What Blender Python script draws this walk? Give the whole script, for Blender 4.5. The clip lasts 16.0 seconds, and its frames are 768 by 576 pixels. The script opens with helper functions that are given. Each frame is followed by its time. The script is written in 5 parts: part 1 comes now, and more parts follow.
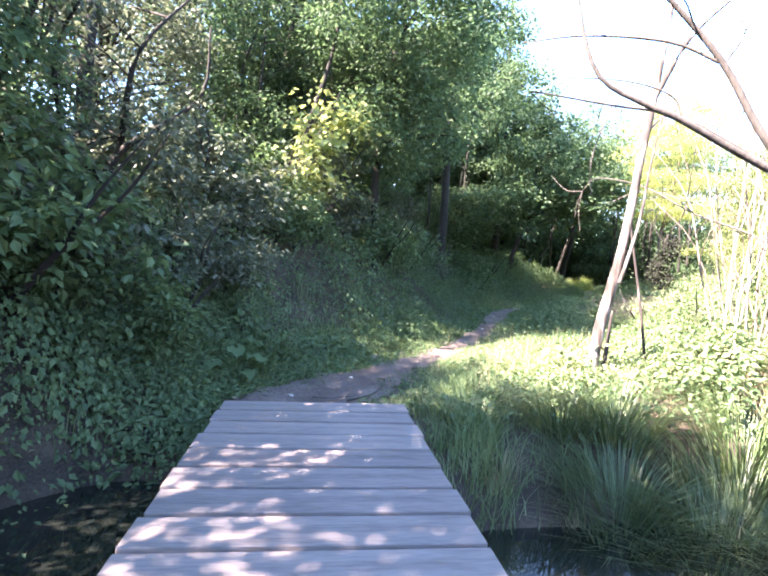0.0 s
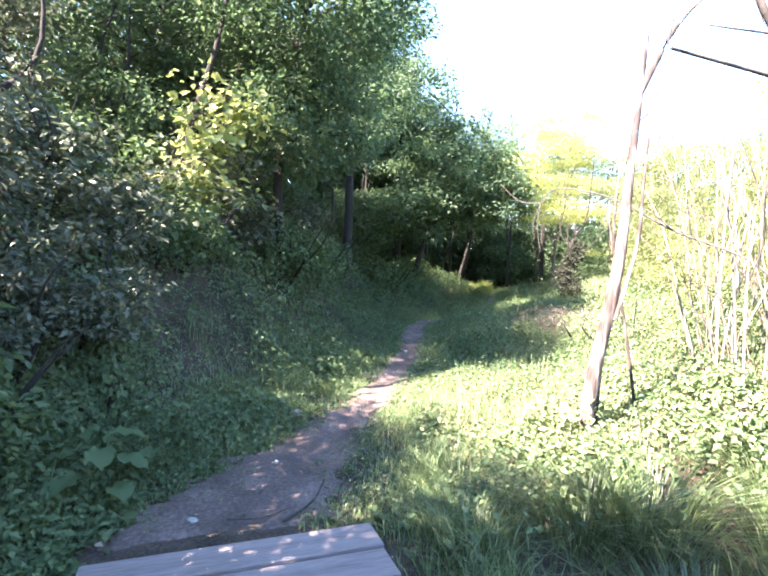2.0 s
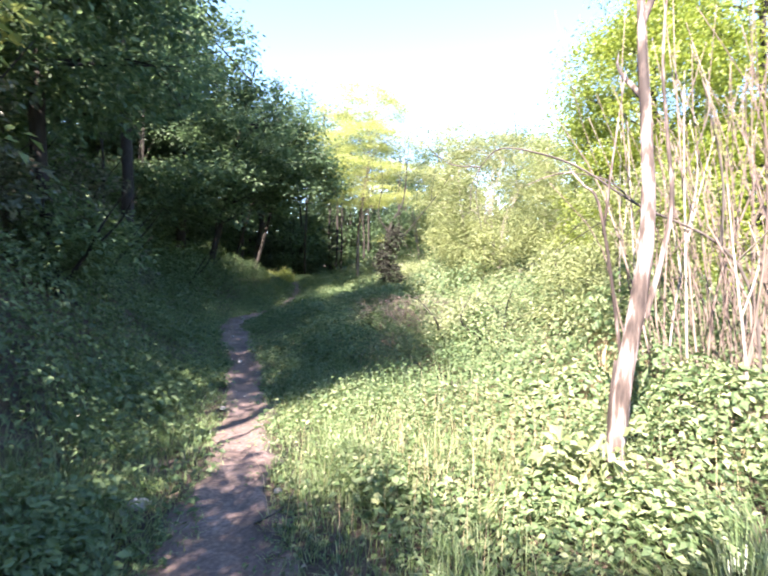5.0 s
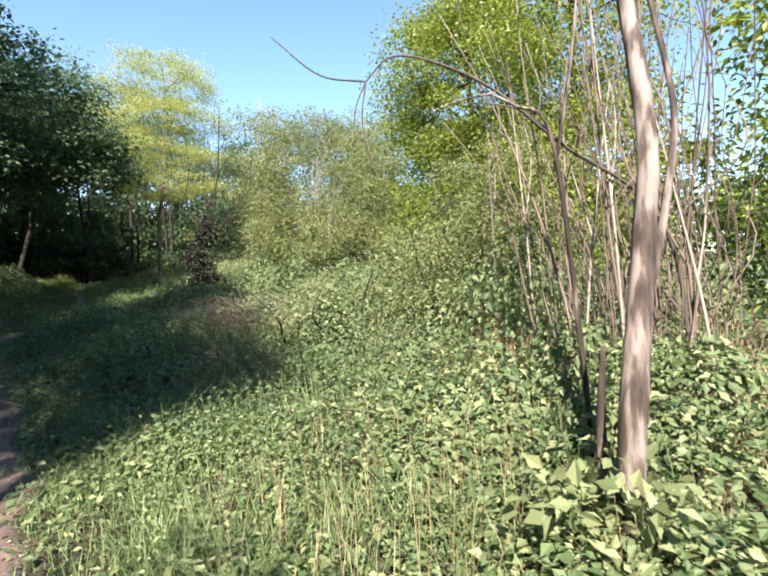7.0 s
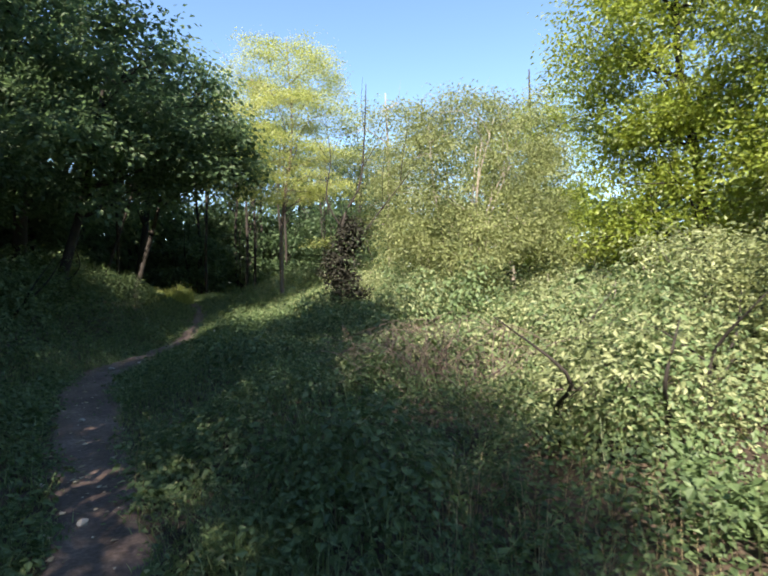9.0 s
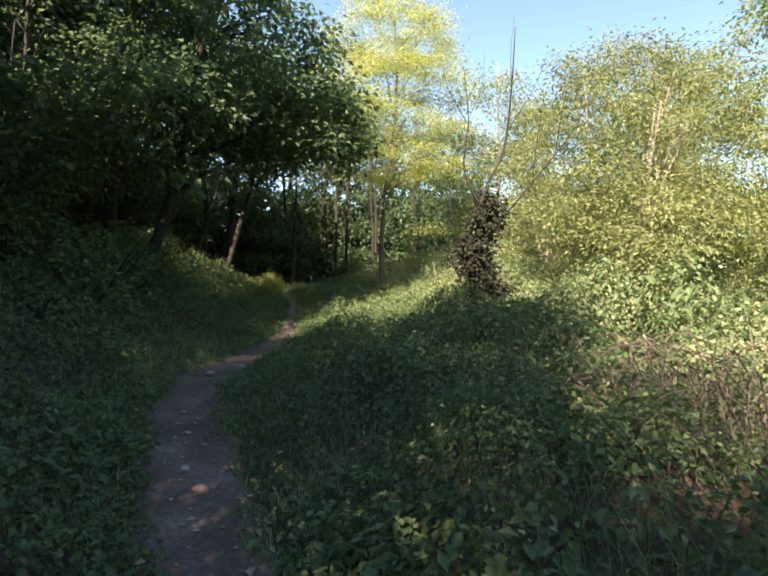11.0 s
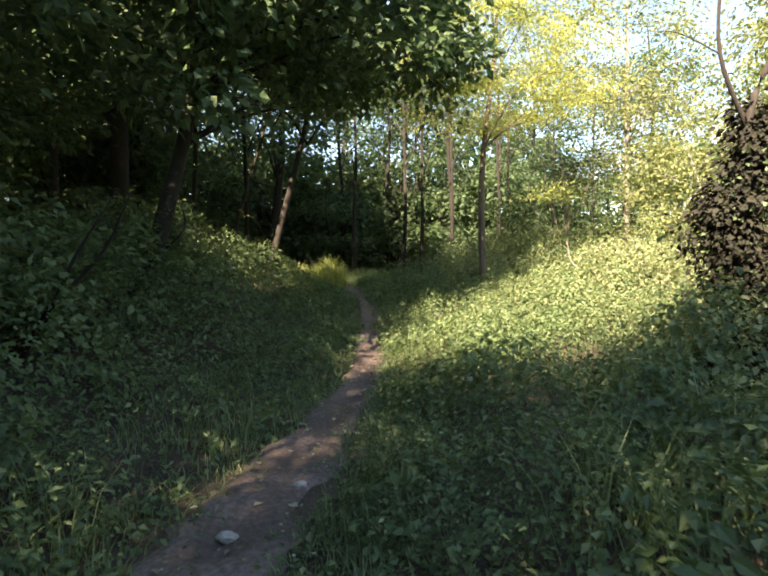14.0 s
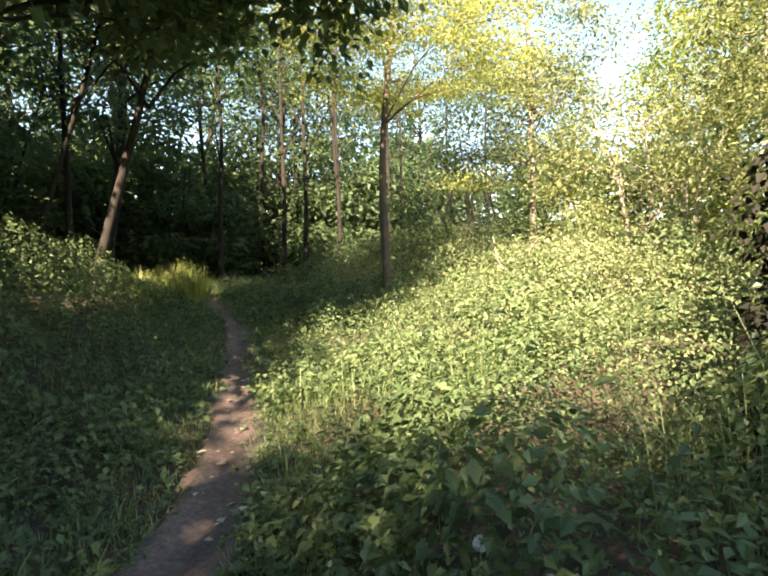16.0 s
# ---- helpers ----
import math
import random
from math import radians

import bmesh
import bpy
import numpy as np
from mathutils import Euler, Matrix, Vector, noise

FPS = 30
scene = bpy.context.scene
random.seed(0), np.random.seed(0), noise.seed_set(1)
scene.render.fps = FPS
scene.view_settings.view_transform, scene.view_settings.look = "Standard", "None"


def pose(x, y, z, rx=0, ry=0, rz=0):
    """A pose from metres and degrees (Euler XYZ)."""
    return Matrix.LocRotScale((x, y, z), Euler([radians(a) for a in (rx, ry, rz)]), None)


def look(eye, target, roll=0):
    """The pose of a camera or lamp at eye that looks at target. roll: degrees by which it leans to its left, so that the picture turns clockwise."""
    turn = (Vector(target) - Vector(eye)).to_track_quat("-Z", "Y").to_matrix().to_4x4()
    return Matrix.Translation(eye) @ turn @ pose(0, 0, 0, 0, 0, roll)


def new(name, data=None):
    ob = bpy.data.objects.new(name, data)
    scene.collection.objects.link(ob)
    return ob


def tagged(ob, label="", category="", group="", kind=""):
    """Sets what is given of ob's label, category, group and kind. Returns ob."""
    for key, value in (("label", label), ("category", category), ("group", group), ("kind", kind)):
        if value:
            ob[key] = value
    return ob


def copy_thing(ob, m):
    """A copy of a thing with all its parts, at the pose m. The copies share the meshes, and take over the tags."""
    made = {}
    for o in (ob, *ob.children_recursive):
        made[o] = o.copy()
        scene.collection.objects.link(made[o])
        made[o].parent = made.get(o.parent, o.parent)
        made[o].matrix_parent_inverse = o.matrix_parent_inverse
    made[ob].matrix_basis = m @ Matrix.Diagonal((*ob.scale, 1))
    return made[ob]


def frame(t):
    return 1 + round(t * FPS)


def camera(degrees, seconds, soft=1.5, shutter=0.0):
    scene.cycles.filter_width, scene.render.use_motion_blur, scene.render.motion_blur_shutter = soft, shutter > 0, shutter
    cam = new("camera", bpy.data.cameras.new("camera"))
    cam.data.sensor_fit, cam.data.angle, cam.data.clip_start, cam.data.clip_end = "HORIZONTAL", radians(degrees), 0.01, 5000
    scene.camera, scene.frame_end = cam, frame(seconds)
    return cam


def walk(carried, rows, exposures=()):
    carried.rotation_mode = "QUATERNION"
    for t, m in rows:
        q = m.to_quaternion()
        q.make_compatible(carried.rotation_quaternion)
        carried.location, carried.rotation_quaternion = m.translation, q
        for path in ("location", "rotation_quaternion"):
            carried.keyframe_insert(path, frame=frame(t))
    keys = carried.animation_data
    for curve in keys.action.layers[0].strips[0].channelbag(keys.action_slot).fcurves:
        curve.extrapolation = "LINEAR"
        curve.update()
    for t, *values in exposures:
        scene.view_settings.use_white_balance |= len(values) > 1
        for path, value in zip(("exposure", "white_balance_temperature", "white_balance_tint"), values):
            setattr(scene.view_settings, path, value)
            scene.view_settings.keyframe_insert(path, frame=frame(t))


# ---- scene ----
PATH = [
    (0, (1.132, 1.226, 1.211), (1.203, 3.224, 1.15), 3.3),
    (0.5, (0.917, 1.733, 1.393), (1.066, 3.726, 1.321), 3.4),
    (1, (0.738, 2.105, 1.566), (0.96, 4.091, 1.468), 2.7),
    (1.5, (0.729, 2.488, 1.543), (1.066, 4.458, 1.486), 2.0),
    (2, (0.761, 2.99, 1.608), (1.255, 4.927, 1.565), 1.5),
    (2.5, (0.658, 3.486, 1.682), (1.26, 5.392, 1.619), 1.2),
    (3, (0.612, 3.966, 1.675), (1.232, 5.866, 1.597), -0.2),
    (3.5, (0.541, 4.392, 1.748), (1.13, 6.299, 1.617), -0.7),
    (4, (0.458, 4.689, 1.679), (1.092, 6.58, 1.534), -0.1),
    (4.5, (0.301, 5.081, 1.733), (1.148, 6.887, 1.588), -0.3),
    (5, (0.332, 5.584, 1.612), (1.611, 7.119, 1.531), 0.2),
    (5.2, (0.283, 5.787, 1.577), (1.715, 7.181, 1.507), 0.1),
    (7.3, (1.611, 7.501, 1.336), (3.359, 8.47, 1.257), -1.9),
    (7.5, (1.799, 7.795, 1.4), (3.542, 8.771, 1.316), -1.4),
    (8, (2.158, 8.612, 1.43), (3.86, 9.659, 1.363), -1.6),
    (8.5, (2.596, 9.716, 1.397), (4.243, 10.85, 1.362), -1.4),
    (9, (2.835, 10.545, 1.46), (4.393, 11.799, 1.441), -1.4),
    (9.5, (2.877, 11.357, 1.422), (4.383, 12.673, 1.407), -0.4),
    (9.7, (2.869, 11.658, 1.426), (4.368, 12.982, 1.403), 0.0),
    (11.8, (4.197, 14.001, 1.37), (5.523, 15.498, 1.326), -0.3),
    (12, (4.313, 14.286, 1.358), (5.633, 15.788, 1.309), -0.6),
    (12.5, (4.738, 15.011, 1.318), (6.011, 16.552, 1.255), -0.2),
    (13, (5.009, 15.692, 1.411), (6.268, 17.243, 1.306), -1.0),
    (13.5, (5.376, 16.301, 1.459), (6.606, 17.874, 1.346), -1.1),
    (14, (5.656, 16.99, 1.558), (6.903, 18.55, 1.441), -0.7),
    (14.5, (5.993, 17.614, 1.565), (7.288, 19.135, 1.477), -1.2),
    (15, (6.273, 18.102, 1.614), (7.668, 19.532, 1.525), -1.2),
    (15.5, (6.744, 18.629, 1.568), (8.273, 19.916, 1.474), -1.0),
    (16, (7.294, 19.002, 1.486), (8.874, 20.225, 1.389), -1.2),
]
cam = camera(74.0, 16.0, soft=2.0, shutter=0.15)
walk(cam, [(t, look(eye, target, roll)) for t, eye, target, roll in PATH],
     exposures=[(0.0, 3.95, 6750, 26), (2.0, 3.85, 6750, 26), (4.0, 3.4, 6750, 26), (5.2, 3.05, 6750, 24), (7.3, 1.93, 7000, 15), (9.7, 2.0, 7400, 16), (11.8, 2.45, 8500, 20), (14.0, 2.8, 8900, 20), (16.0, 2.82, 9000, 19)])

# ---- light: clear sky and a sun from behind the left-hand bank ----
SUN_EL, SUN_FROM = 43.0, (-0.9, -0.45)
world = bpy.data.worlds.new("world")
scene.world = world
world.use_nodes = True
sky = world.node_tree.nodes.new("ShaderNodeTexSky")
sky.sky_type, sky.sun_disc = "NISHITA", False
sky.sun_elevation, sky.sun_rotation = radians(SUN_EL), math.atan2(SUN_FROM[0], SUN_FROM[1])
sky.air_density, sky.dust_density, sky.ozone_density = 1.0, 0.1, 4.0
azure = world.node_tree.nodes.new("ShaderNodeHueSaturation")
azure.inputs["Hue"].default_value, azure.inputs["Saturation"].default_value = 0.495, 1.05
world.node_tree.links.new(sky.outputs[0], azure.inputs["Color"])
world.node_tree.links.new(azure.outputs[0], world.node_tree.nodes["Background"].inputs[0])
world.node_tree.nodes["Background"].inputs[1].default_value = 0.088
sun = new("sun", bpy.data.lights.new("sun", "SUN"))
sun.data.energy, sun.data.angle, sun.data.color = 5.0, radians(0.55), (1.0, 0.94, 0.84)
sun_h = math.tan(radians(SUN_EL)) * math.hypot(*SUN_FROM)
sun.matrix_world = look((SUN_FROM[0] * 20, SUN_FROM[1] * 20, sun_h * 20), (0, 0, 0))

rng = np.random.default_rng(7)


# ---- materials ----
def nodes_of(name):
    m = bpy.data.materials.new(name)
    m.use_nodes = True
    return m, m.node_tree.nodes, m.node_tree.links, m.node_tree.nodes["Principled BSDF"]


def ramp(n, stops):
    r = n.new("ShaderNodeValToRGB")
    r.color_ramp.elements[0].position, r.color_ramp.elements[0].color = stops[0][0], (*stops[0][1], 1)
    r.color_ramp.elements[1].position, r.color_ramp.elements[1].color = stops[-1][0], (*stops[-1][1], 1)
    for p, c in stops[1:-1]:
        r.color_ramp.elements.new(p).color = (*c, 1)
    return r


def leaf_material(name, dark, mid, light, glow=0.35, rough=0.45, patch=0.9):
    """Leaves: colour varies leaf by leaf and in patches; light shines through."""
    m, n, l, b = nodes_of(name)
    geo, noi = n.new("ShaderNodeNewGeometry"), n.new("ShaderNodeTexNoise")
    noi.inputs["Scale"].default_value = patch
    noi.inputs["Detail"].default_value = 3
    l.new(geo.outputs["Position"], noi.inputs["Vector"])
    add = n.new("ShaderNodeMath")
    add.operation = "MULTIPLY_ADD"
    add.inputs[1].default_value = 0.6
    l.new(geo.outputs["Random Per Island"], add.inputs[0])
    sub = n.new("ShaderNodeMath")
    sub.operation = "MULTIPLY"
    sub.inputs[1].default_value = 0.45
    l.new(noi.outputs[0], sub.inputs[0])
    l.new(sub.outputs[0], add.inputs[2])
    r = ramp(n, [(0.12, dark), (0.5, mid), (0.9, light)])
    l.new(add.outputs[0], r.inputs[0])
    l.new(r.outputs[0], b.inputs["Base Color"])
    b.inputs["Roughness"].default_value = rough
    tr, mix = n.new("ShaderNodeBsdfTranslucent"), n.new("ShaderNodeMixShader")
    hue = n.new("ShaderNodeHueSaturation")
    hue.inputs["Hue"].default_value, hue.inputs["Saturation"].default_value, hue.inputs["Value"].default_value = 0.485, 1.05, 1.7
    l.new(r.outputs[0], hue.inputs["Color"])
    l.new(hue.outputs[0], tr.inputs[0])
    mix.inputs[0].default_value = glow
    l.new(b.outputs[0], mix.inputs[1])
    l.new(tr.outputs[0], mix.inputs[2])
    l.new(mix.outputs[0], n["Material Output"].inputs[0])
    return m


def rough_material(name, stops, scale, stretch=(1, 1, 1), rough=0.85, bump=0.4, fine=6.0, per_object=0.0):
    """Bark, earth, timber: noise at two scales in colour and relief."""
    m, n, l, b = nodes_of(name)
    tex, mp = n.new("ShaderNodeTexCoord"), n.new("ShaderNodeMapping")
    mp.inputs["Scale"].default_value = stretch
    l.new(tex.outputs["Object"], mp.inputs[0])
    big, small = n.new("ShaderNodeTexNoise"), n.new("ShaderNodeTexNoise")
    for node, s, d in ((big, scale, 4), (small, scale * fine, 8)):
        node.inputs["Scale"].default_value, node.inputs["Detail"].default_value = s, d
        l.new(mp.outputs[0], node.inputs["Vector"])
    mix = n.new("ShaderNodeMix")
    mix.inputs[0].default_value = 0.5
    l.new(big.outputs[0], mix.inputs[2])
    l.new(small.outputs[0], mix.inputs[3])
    value = mix.outputs[0]
    if per_object:
        info, add = n.new("ShaderNodeObjectInfo"), n.new("ShaderNodeMath")
        add.operation = "MULTIPLY_ADD"
        add.inputs[1].default_value = per_object
        l.new(info.outputs["Random"], add.inputs[0])
        l.new(value, add.inputs[2])
        value = add.outputs[0]
    r = ramp(n, stops)
    l.new(value, r.inputs[0])
    l.new(r.outputs[0], b.inputs["Base Color"])
    b.inputs["Roughness"].default_value = rough
    bp = n.new("ShaderNodeBump")
    bp.inputs["Strength"].default_value, bp.inputs["Distance"].default_value = bump, 0.02
    l.new(mix.outputs[0], bp.inputs["Height"])
    l.new(bp.outputs[0], b.inputs["Normal"])
    return m


EARTH = rough_material("earth", [(0.3, (0.04, 0.028, 0.023)), (0.5, (0.105, 0.074, 0.063)), (0.7, (0.22, 0.165, 0.145))], 2.2, bump=0.7, fine=14)
SOIL = rough_material("soil", [(0.38, (0.016, 0.011, 0.007)), (0.52, (0.05, 0.035, 0.023)), (0.68, (0.11, 0.08, 0.054))], 3.0, bump=1.0, fine=14)
TIMBER = rough_material("grey_timber", [(0.3, (0.085, 0.068, 0.066)), (0.6, (0.225, 0.182, 0.17)), (0.95, (0.37, 0.305, 0.28))], 1.1, (1, 9, 9), 0.8, 0.35, 7, 0.16)
BEAM = rough_material("dark_timber", [(0.3, (0.03, 0.025, 0.02)), (0.7, (0.09, 0.075, 0.06))], 2, (1, 6, 6), 0.9)
BARK = rough_material("dark_bark", [(0.3, (0.009, 0.0075, 0.006)), (0.55, (0.022, 0.018, 0.0145)), (0.75, (0.05, 0.041, 0.033))], 5, (1, 1, 0.25), 0.95, 0.9, 5)
PALE = rough_material("pale_bark", [(0.42, (0.025, 0.018, 0.015)), (0.48, (0.065, 0.048, 0.04)), (0.54, (0.2, 0.168, 0.156)), (0.74, (0.34, 0.3, 0.28))], 3.0, (1, 1, 0.16), 0.85, 0.9, 6)
CANE = rough_material("dead_cane", [(0.3, (0.045, 0.032, 0.026)), (0.55, (0.115, 0.086, 0.071)), (0.85, (0.21, 0.165, 0.14))], 4, (1, 1, 0.2), 0.85, 0.5, 5, 0.2)
DEADWOOD = rough_material("deadwood", [(0.3, (0.03, 0.025, 0.022)), (0.7, (0.1, 0.085, 0.075))], 6, (1, 1, 0.3), 0.9, 0.6)
GREYWOOD = rough_material("grey_deadwood", [(0.3, (0.16, 0.14, 0.12)), (0.7, (0.34, 0.3, 0.26))], 6, (1, 1, 0.3), 0.9, 0.6)
STONE = rough_material("stone", [(0.3, (0.22, 0.2, 0.18)), (0.7, (0.42, 0.4, 0.37))], 5, bump=0.5)
PETAL = rough_material("petal", [(0.3, (0.6, 0.6, 0.56)), (0.7, (0.8, 0.8, 0.76))], 20, rough=0.7, bump=0.1)

GRASS = leaf_material("grass_blades", (0.055, 0.095, 0.032), (0.125, 0.185, 0.072), (0.27, 0.33, 0.17), 0.4, 0.5, 0.6)
SUNGRASS = leaf_material("yellow_green_grass", (0.08, 0.115, 0.028), (0.17, 0.215, 0.055), (0.29, 0.33, 0.12), 0.42, 0.5, 0.6)
SEDGE = leaf_material("sedge_blades", (0.03, 0.05, 0.018), (0.07, 0.11, 0.04), (0.15, 0.18, 0.09), 0.3, 0.4, 0.8)
STRAW = leaf_material("dry_grass", (0.16, 0.12, 0.06), (0.3, 0.24, 0.14), (0.42, 0.36, 0.22), 0.3, 0.7)
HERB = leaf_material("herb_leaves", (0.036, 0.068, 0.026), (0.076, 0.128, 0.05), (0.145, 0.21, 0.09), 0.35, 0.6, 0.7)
# Herb leaves again, with sunlight put into a paler colour.
SUN_PALED = leaf_material("sun_paled_herb_leaves", (0.065, 0.095, 0.038), (0.16, 0.2, 0.09), (0.33, 0.365, 0.2), 0.36, 0.6, 0.7)
IVY = leaf_material("ivy_leaves", (0.02, 0.038, 0.015), (0.045, 0.078, 0.03), (0.085, 0.13, 0.052), 0.2, 0.5, 0.9)
GREYLEAF = leaf_material("grey_green_leaves", (0.035, 0.05, 0.028), (0.075, 0.095, 0.055), (0.17, 0.19, 0.13), 0.3, 0.52, 0.6)
DEEP = leaf_material("deep_green_leaves", (0.026, 0.052, 0.024), (0.06, 0.106, 0.048), (0.115, 0.18, 0.084), 0.5, 0.6, 0.5)
MAPLE = leaf_material("maple_leaves", (0.09, 0.13, 0.04), (0.2, 0.25, 0.09), (0.38, 0.4, 0.16), 0.45, 0.4, 1.2)
GOLD = leaf_material("golden_leaves", (0.13, 0.165, 0.035), (0.25, 0.295, 0.09), (0.41, 0.44, 0.2), 0.5, 0.5, 0.6)
LIME = leaf_material("lime_leaves", (0.07, 0.105, 0.014), (0.145, 0.2, 0.03), (0.25, 0.305, 0.065), 0.42, 0.45, 0.4)
WILLOW = leaf_material("willow_leaves", (0.07, 0.095, 0.034), (0.15, 0.185, 0.07), (0.25, 0.28, 0.13), 0.38, 0.6, 0.6)
# Ivy leaf colour taken down to near-black, standing for shade.
SHADE_IVY = leaf_material("shade_dark_ivy", (0.006, 0.007, 0.004), (0.012, 0.013, 0.007), (0.022, 0.022, 0.012), 0.15, 0.9, 0.9)
DRYLEAF = leaf_material("fallen_leaves", (0.12, 0.09, 0.05), (0.3, 0.25, 0.17), (0.5, 0.46, 0.36), 0.15, 0.6)

m, n, l, b = nodes_of("stream_water")
b.inputs["Base Color"].default_value = (0.012, 0.014, 0.012, 1)
b.inputs["Roughness"].default_value, b.inputs["IOR"].default_value = 0.02, 1.45
b.inputs["Specular IOR Level"].default_value = 0.9
wn, wb = n.new("ShaderNodeTexNoise"), n.new("ShaderNodeBump")
wn.inputs["Scale"].default_value = 5.0
wb.inputs["Strength"].default_value, wb.inputs["Distance"].default_value = 0.15, 0.02
l.new(wn.outputs[0], wb.inputs["Height"])
l.new(wb.outputs[0], b.inputs["Normal"])
WATER = m

# ---- the lie of the land ----
TRACK = np.array([(1.3, -12), (0.6, 6.5), (0.9, 7.5), (1.88, 9.2), (2.88, 11.2), (4.5, 14.8), (5.2, 17.0), (6.15, 18.95), (7.52, 20.28), (9.08, 21.68), (11.0, 24.1), (12.2, 26.0), (13.2, 28.5), (14.0, 32.0), (14.5, 44.0)])
WIDTH = np.array([0.9, 0.9, 0.62, 0.34, 0.28, 0.28, 0.34, 0.34, 0.28, 0.2, 0.17, 0.2, 0.2, 0.2, 0.2])


def hash2(i, j):
    v = np.sin(i * 127.1 + j * 311.7) * 43758.5453
    return v - np.floor(v)


def vnoise(x, y):
    """Smooth value noise in 0..1."""
    i, j = np.floor(x), np.floor(y)
    u, v = x - i, y - j
    u, v = u * u * (3 - 2 * u), v * v * (3 - 2 * v)
    a, b_, c, d = hash2(i, j), hash2(i + 1, j), hash2(i, j + 1), hash2(i + 1, j + 1)
    return (a * (1 - u) + b_ * u) * (1 - v) + (c * (1 - u) + d * u) * v


def smooth(a, b_, x):
    t = np.clip((x - a) / (b_ - a), 0, 1)
    return t * t * (3 - 2 * t)


def off_track(x, y):
    """Signed distance from the footpath's middle (left is negative) and its half width there."""
    best, side, half = np.full(np.shape(x), 1e9), np.ones(np.shape(x)), np.full(np.shape(x), 0.3)
    for (ax, ay), (bx, by), wa, wb_ in zip(TRACK, TRACK[1:], WIDTH, WIDTH[1:]):
        dx, dy = bx - ax, by - ay
        t = np.clip(((x - ax) * dx + (y - ay) * dy) / (dx * dx + dy * dy), 0, 1)
        d = np.hypot(x - ax - t * dx, y - ay - t * dy)
        near = d < best
        best = np.where(near, d, best)
        side = np.where(near, np.sign((x - ax) * dy - (y - ay) * dx), side)
        half = np.where(near, wa + t * (wb_ - wa), half)
    return best * np.where(side == 0, 1, side), half


def channel(x, y):
    """How deep one is in the stream's bed, 0 to 1."""
    mid = 3.9 + 0.22 * np.clip(x - 1, -4, 4) + 1.3 * np.exp(-((x + 1.0) / 1.2) ** 2) + 0.5 * (vnoise(x * 0.35, x * 0 + 3.3) - 0.5)
    return np.exp(-np.clip(np.abs(y - mid) - 0.35, 0, None) ** 2 / 0.75)


def land(x, y):
    """The height of the ground."""
    x, y = np.asarray(x, float), np.asarray(y, float)
    s, half = off_track(x, y)
    d = np.clip(-s - half - 0.35, 0, None)
    bank = 2.6 * smooth(0, 3.9, d) + 0.16 * np.clip(d - 3.6, 0, 22)
    bank = bank * (1 - 0.78 * smooth(15.5, 21, y)) * (1 - 0.4 * smooth(24, 30, y))
    r = np.clip(s - half - 0.4, 0, None)
    right = 0.3 * smooth(0.3, 5, r) + 0.015 * np.clip(r - 5, 0, 40)
    c = channel(x, y)
    base = -0.25 + 0.36 * smooth(11, 20, y) + 0.75 * smooth(20.5, 28.0, y)
    bumps = 0.16 * (vnoise(x * 0.9, y * 0.9) - 0.5) * smooth(0.2, 1.5, np.abs(s) - half + 0.2) + 0.03 * (vnoise(x * 4, y * 4) - 0.5)
    z = base + (bank + right) * (1 - 0.75 * c) - 0.92 * c + bumps
    hills = 10.0 * smooth(60, 300, np.hypot(x - 8, y - 15))
    return z + hills * (vnoise(x * 0.01 + 5, y * 0.01) * 0.6 + 0.2)


# ---- mesh helpers ----
def raw_mesh(name, verts, faces, material, smooth_shade=False):
    """A mesh from an array of corners and an array of equal-sided faces."""
    verts, faces = np.asarray(verts, np.float32), np.asarray(faces, np.int32)
    me = bpy.data.meshes.new(name)
    k = faces.shape[1]
    me.vertices.add(len(verts))
    me.vertices.foreach_set("co", verts.ravel())
    me.loops.add(faces.size)
    me.loops.foreach_set("vertex_index", faces.ravel())
    me.polygons.add(len(faces))
    me.polygons.foreach_set("loop_start", np.arange(0, faces.size, k, dtype=np.int32))
    me.polygons.foreach_set("use_smooth", np.full(len(faces), smooth_shade))
    me.materials.append(material)
    me.update(calc_edges=True)
    return me


def child(name, mesh, parent, label=""):
    ob = new(name, mesh)
    ob.parent = parent
    return tagged(ob, label) if label else ob


def unit(v):
    return v / np.maximum(np.linalg.norm(v, axis=-1, keepdims=True), 1e-9)


def leaves(points, ahead, up, length, width, fold=0.12, wide=0.42):
    """Folded leaf blades, two triangles each: corners and faces."""
    points, ahead = np.asarray(points, float), unit(np.asarray(ahead, float))
    side = unit(np.cross(ahead, up))
    nor = np.cross(side, ahead)
    ln, wd = np.reshape(length, (-1, 1)), np.reshape(width, (-1, 1))
    a = points
    c = points + ahead * ln - nor * ln * 0.12
    mid = points + ahead * ln * wide + nor * wd * fold
    v = np.stack([a, mid + side * wd / 2, c, mid - side * wd / 2], 1).reshape(-1, 3)
    base = np.arange(len(points))[:, None] * 4
    f = np.concatenate([base + [0, 1, 2], base + [0, 2, 3]], 1).reshape(-1, 3)
    return v, f


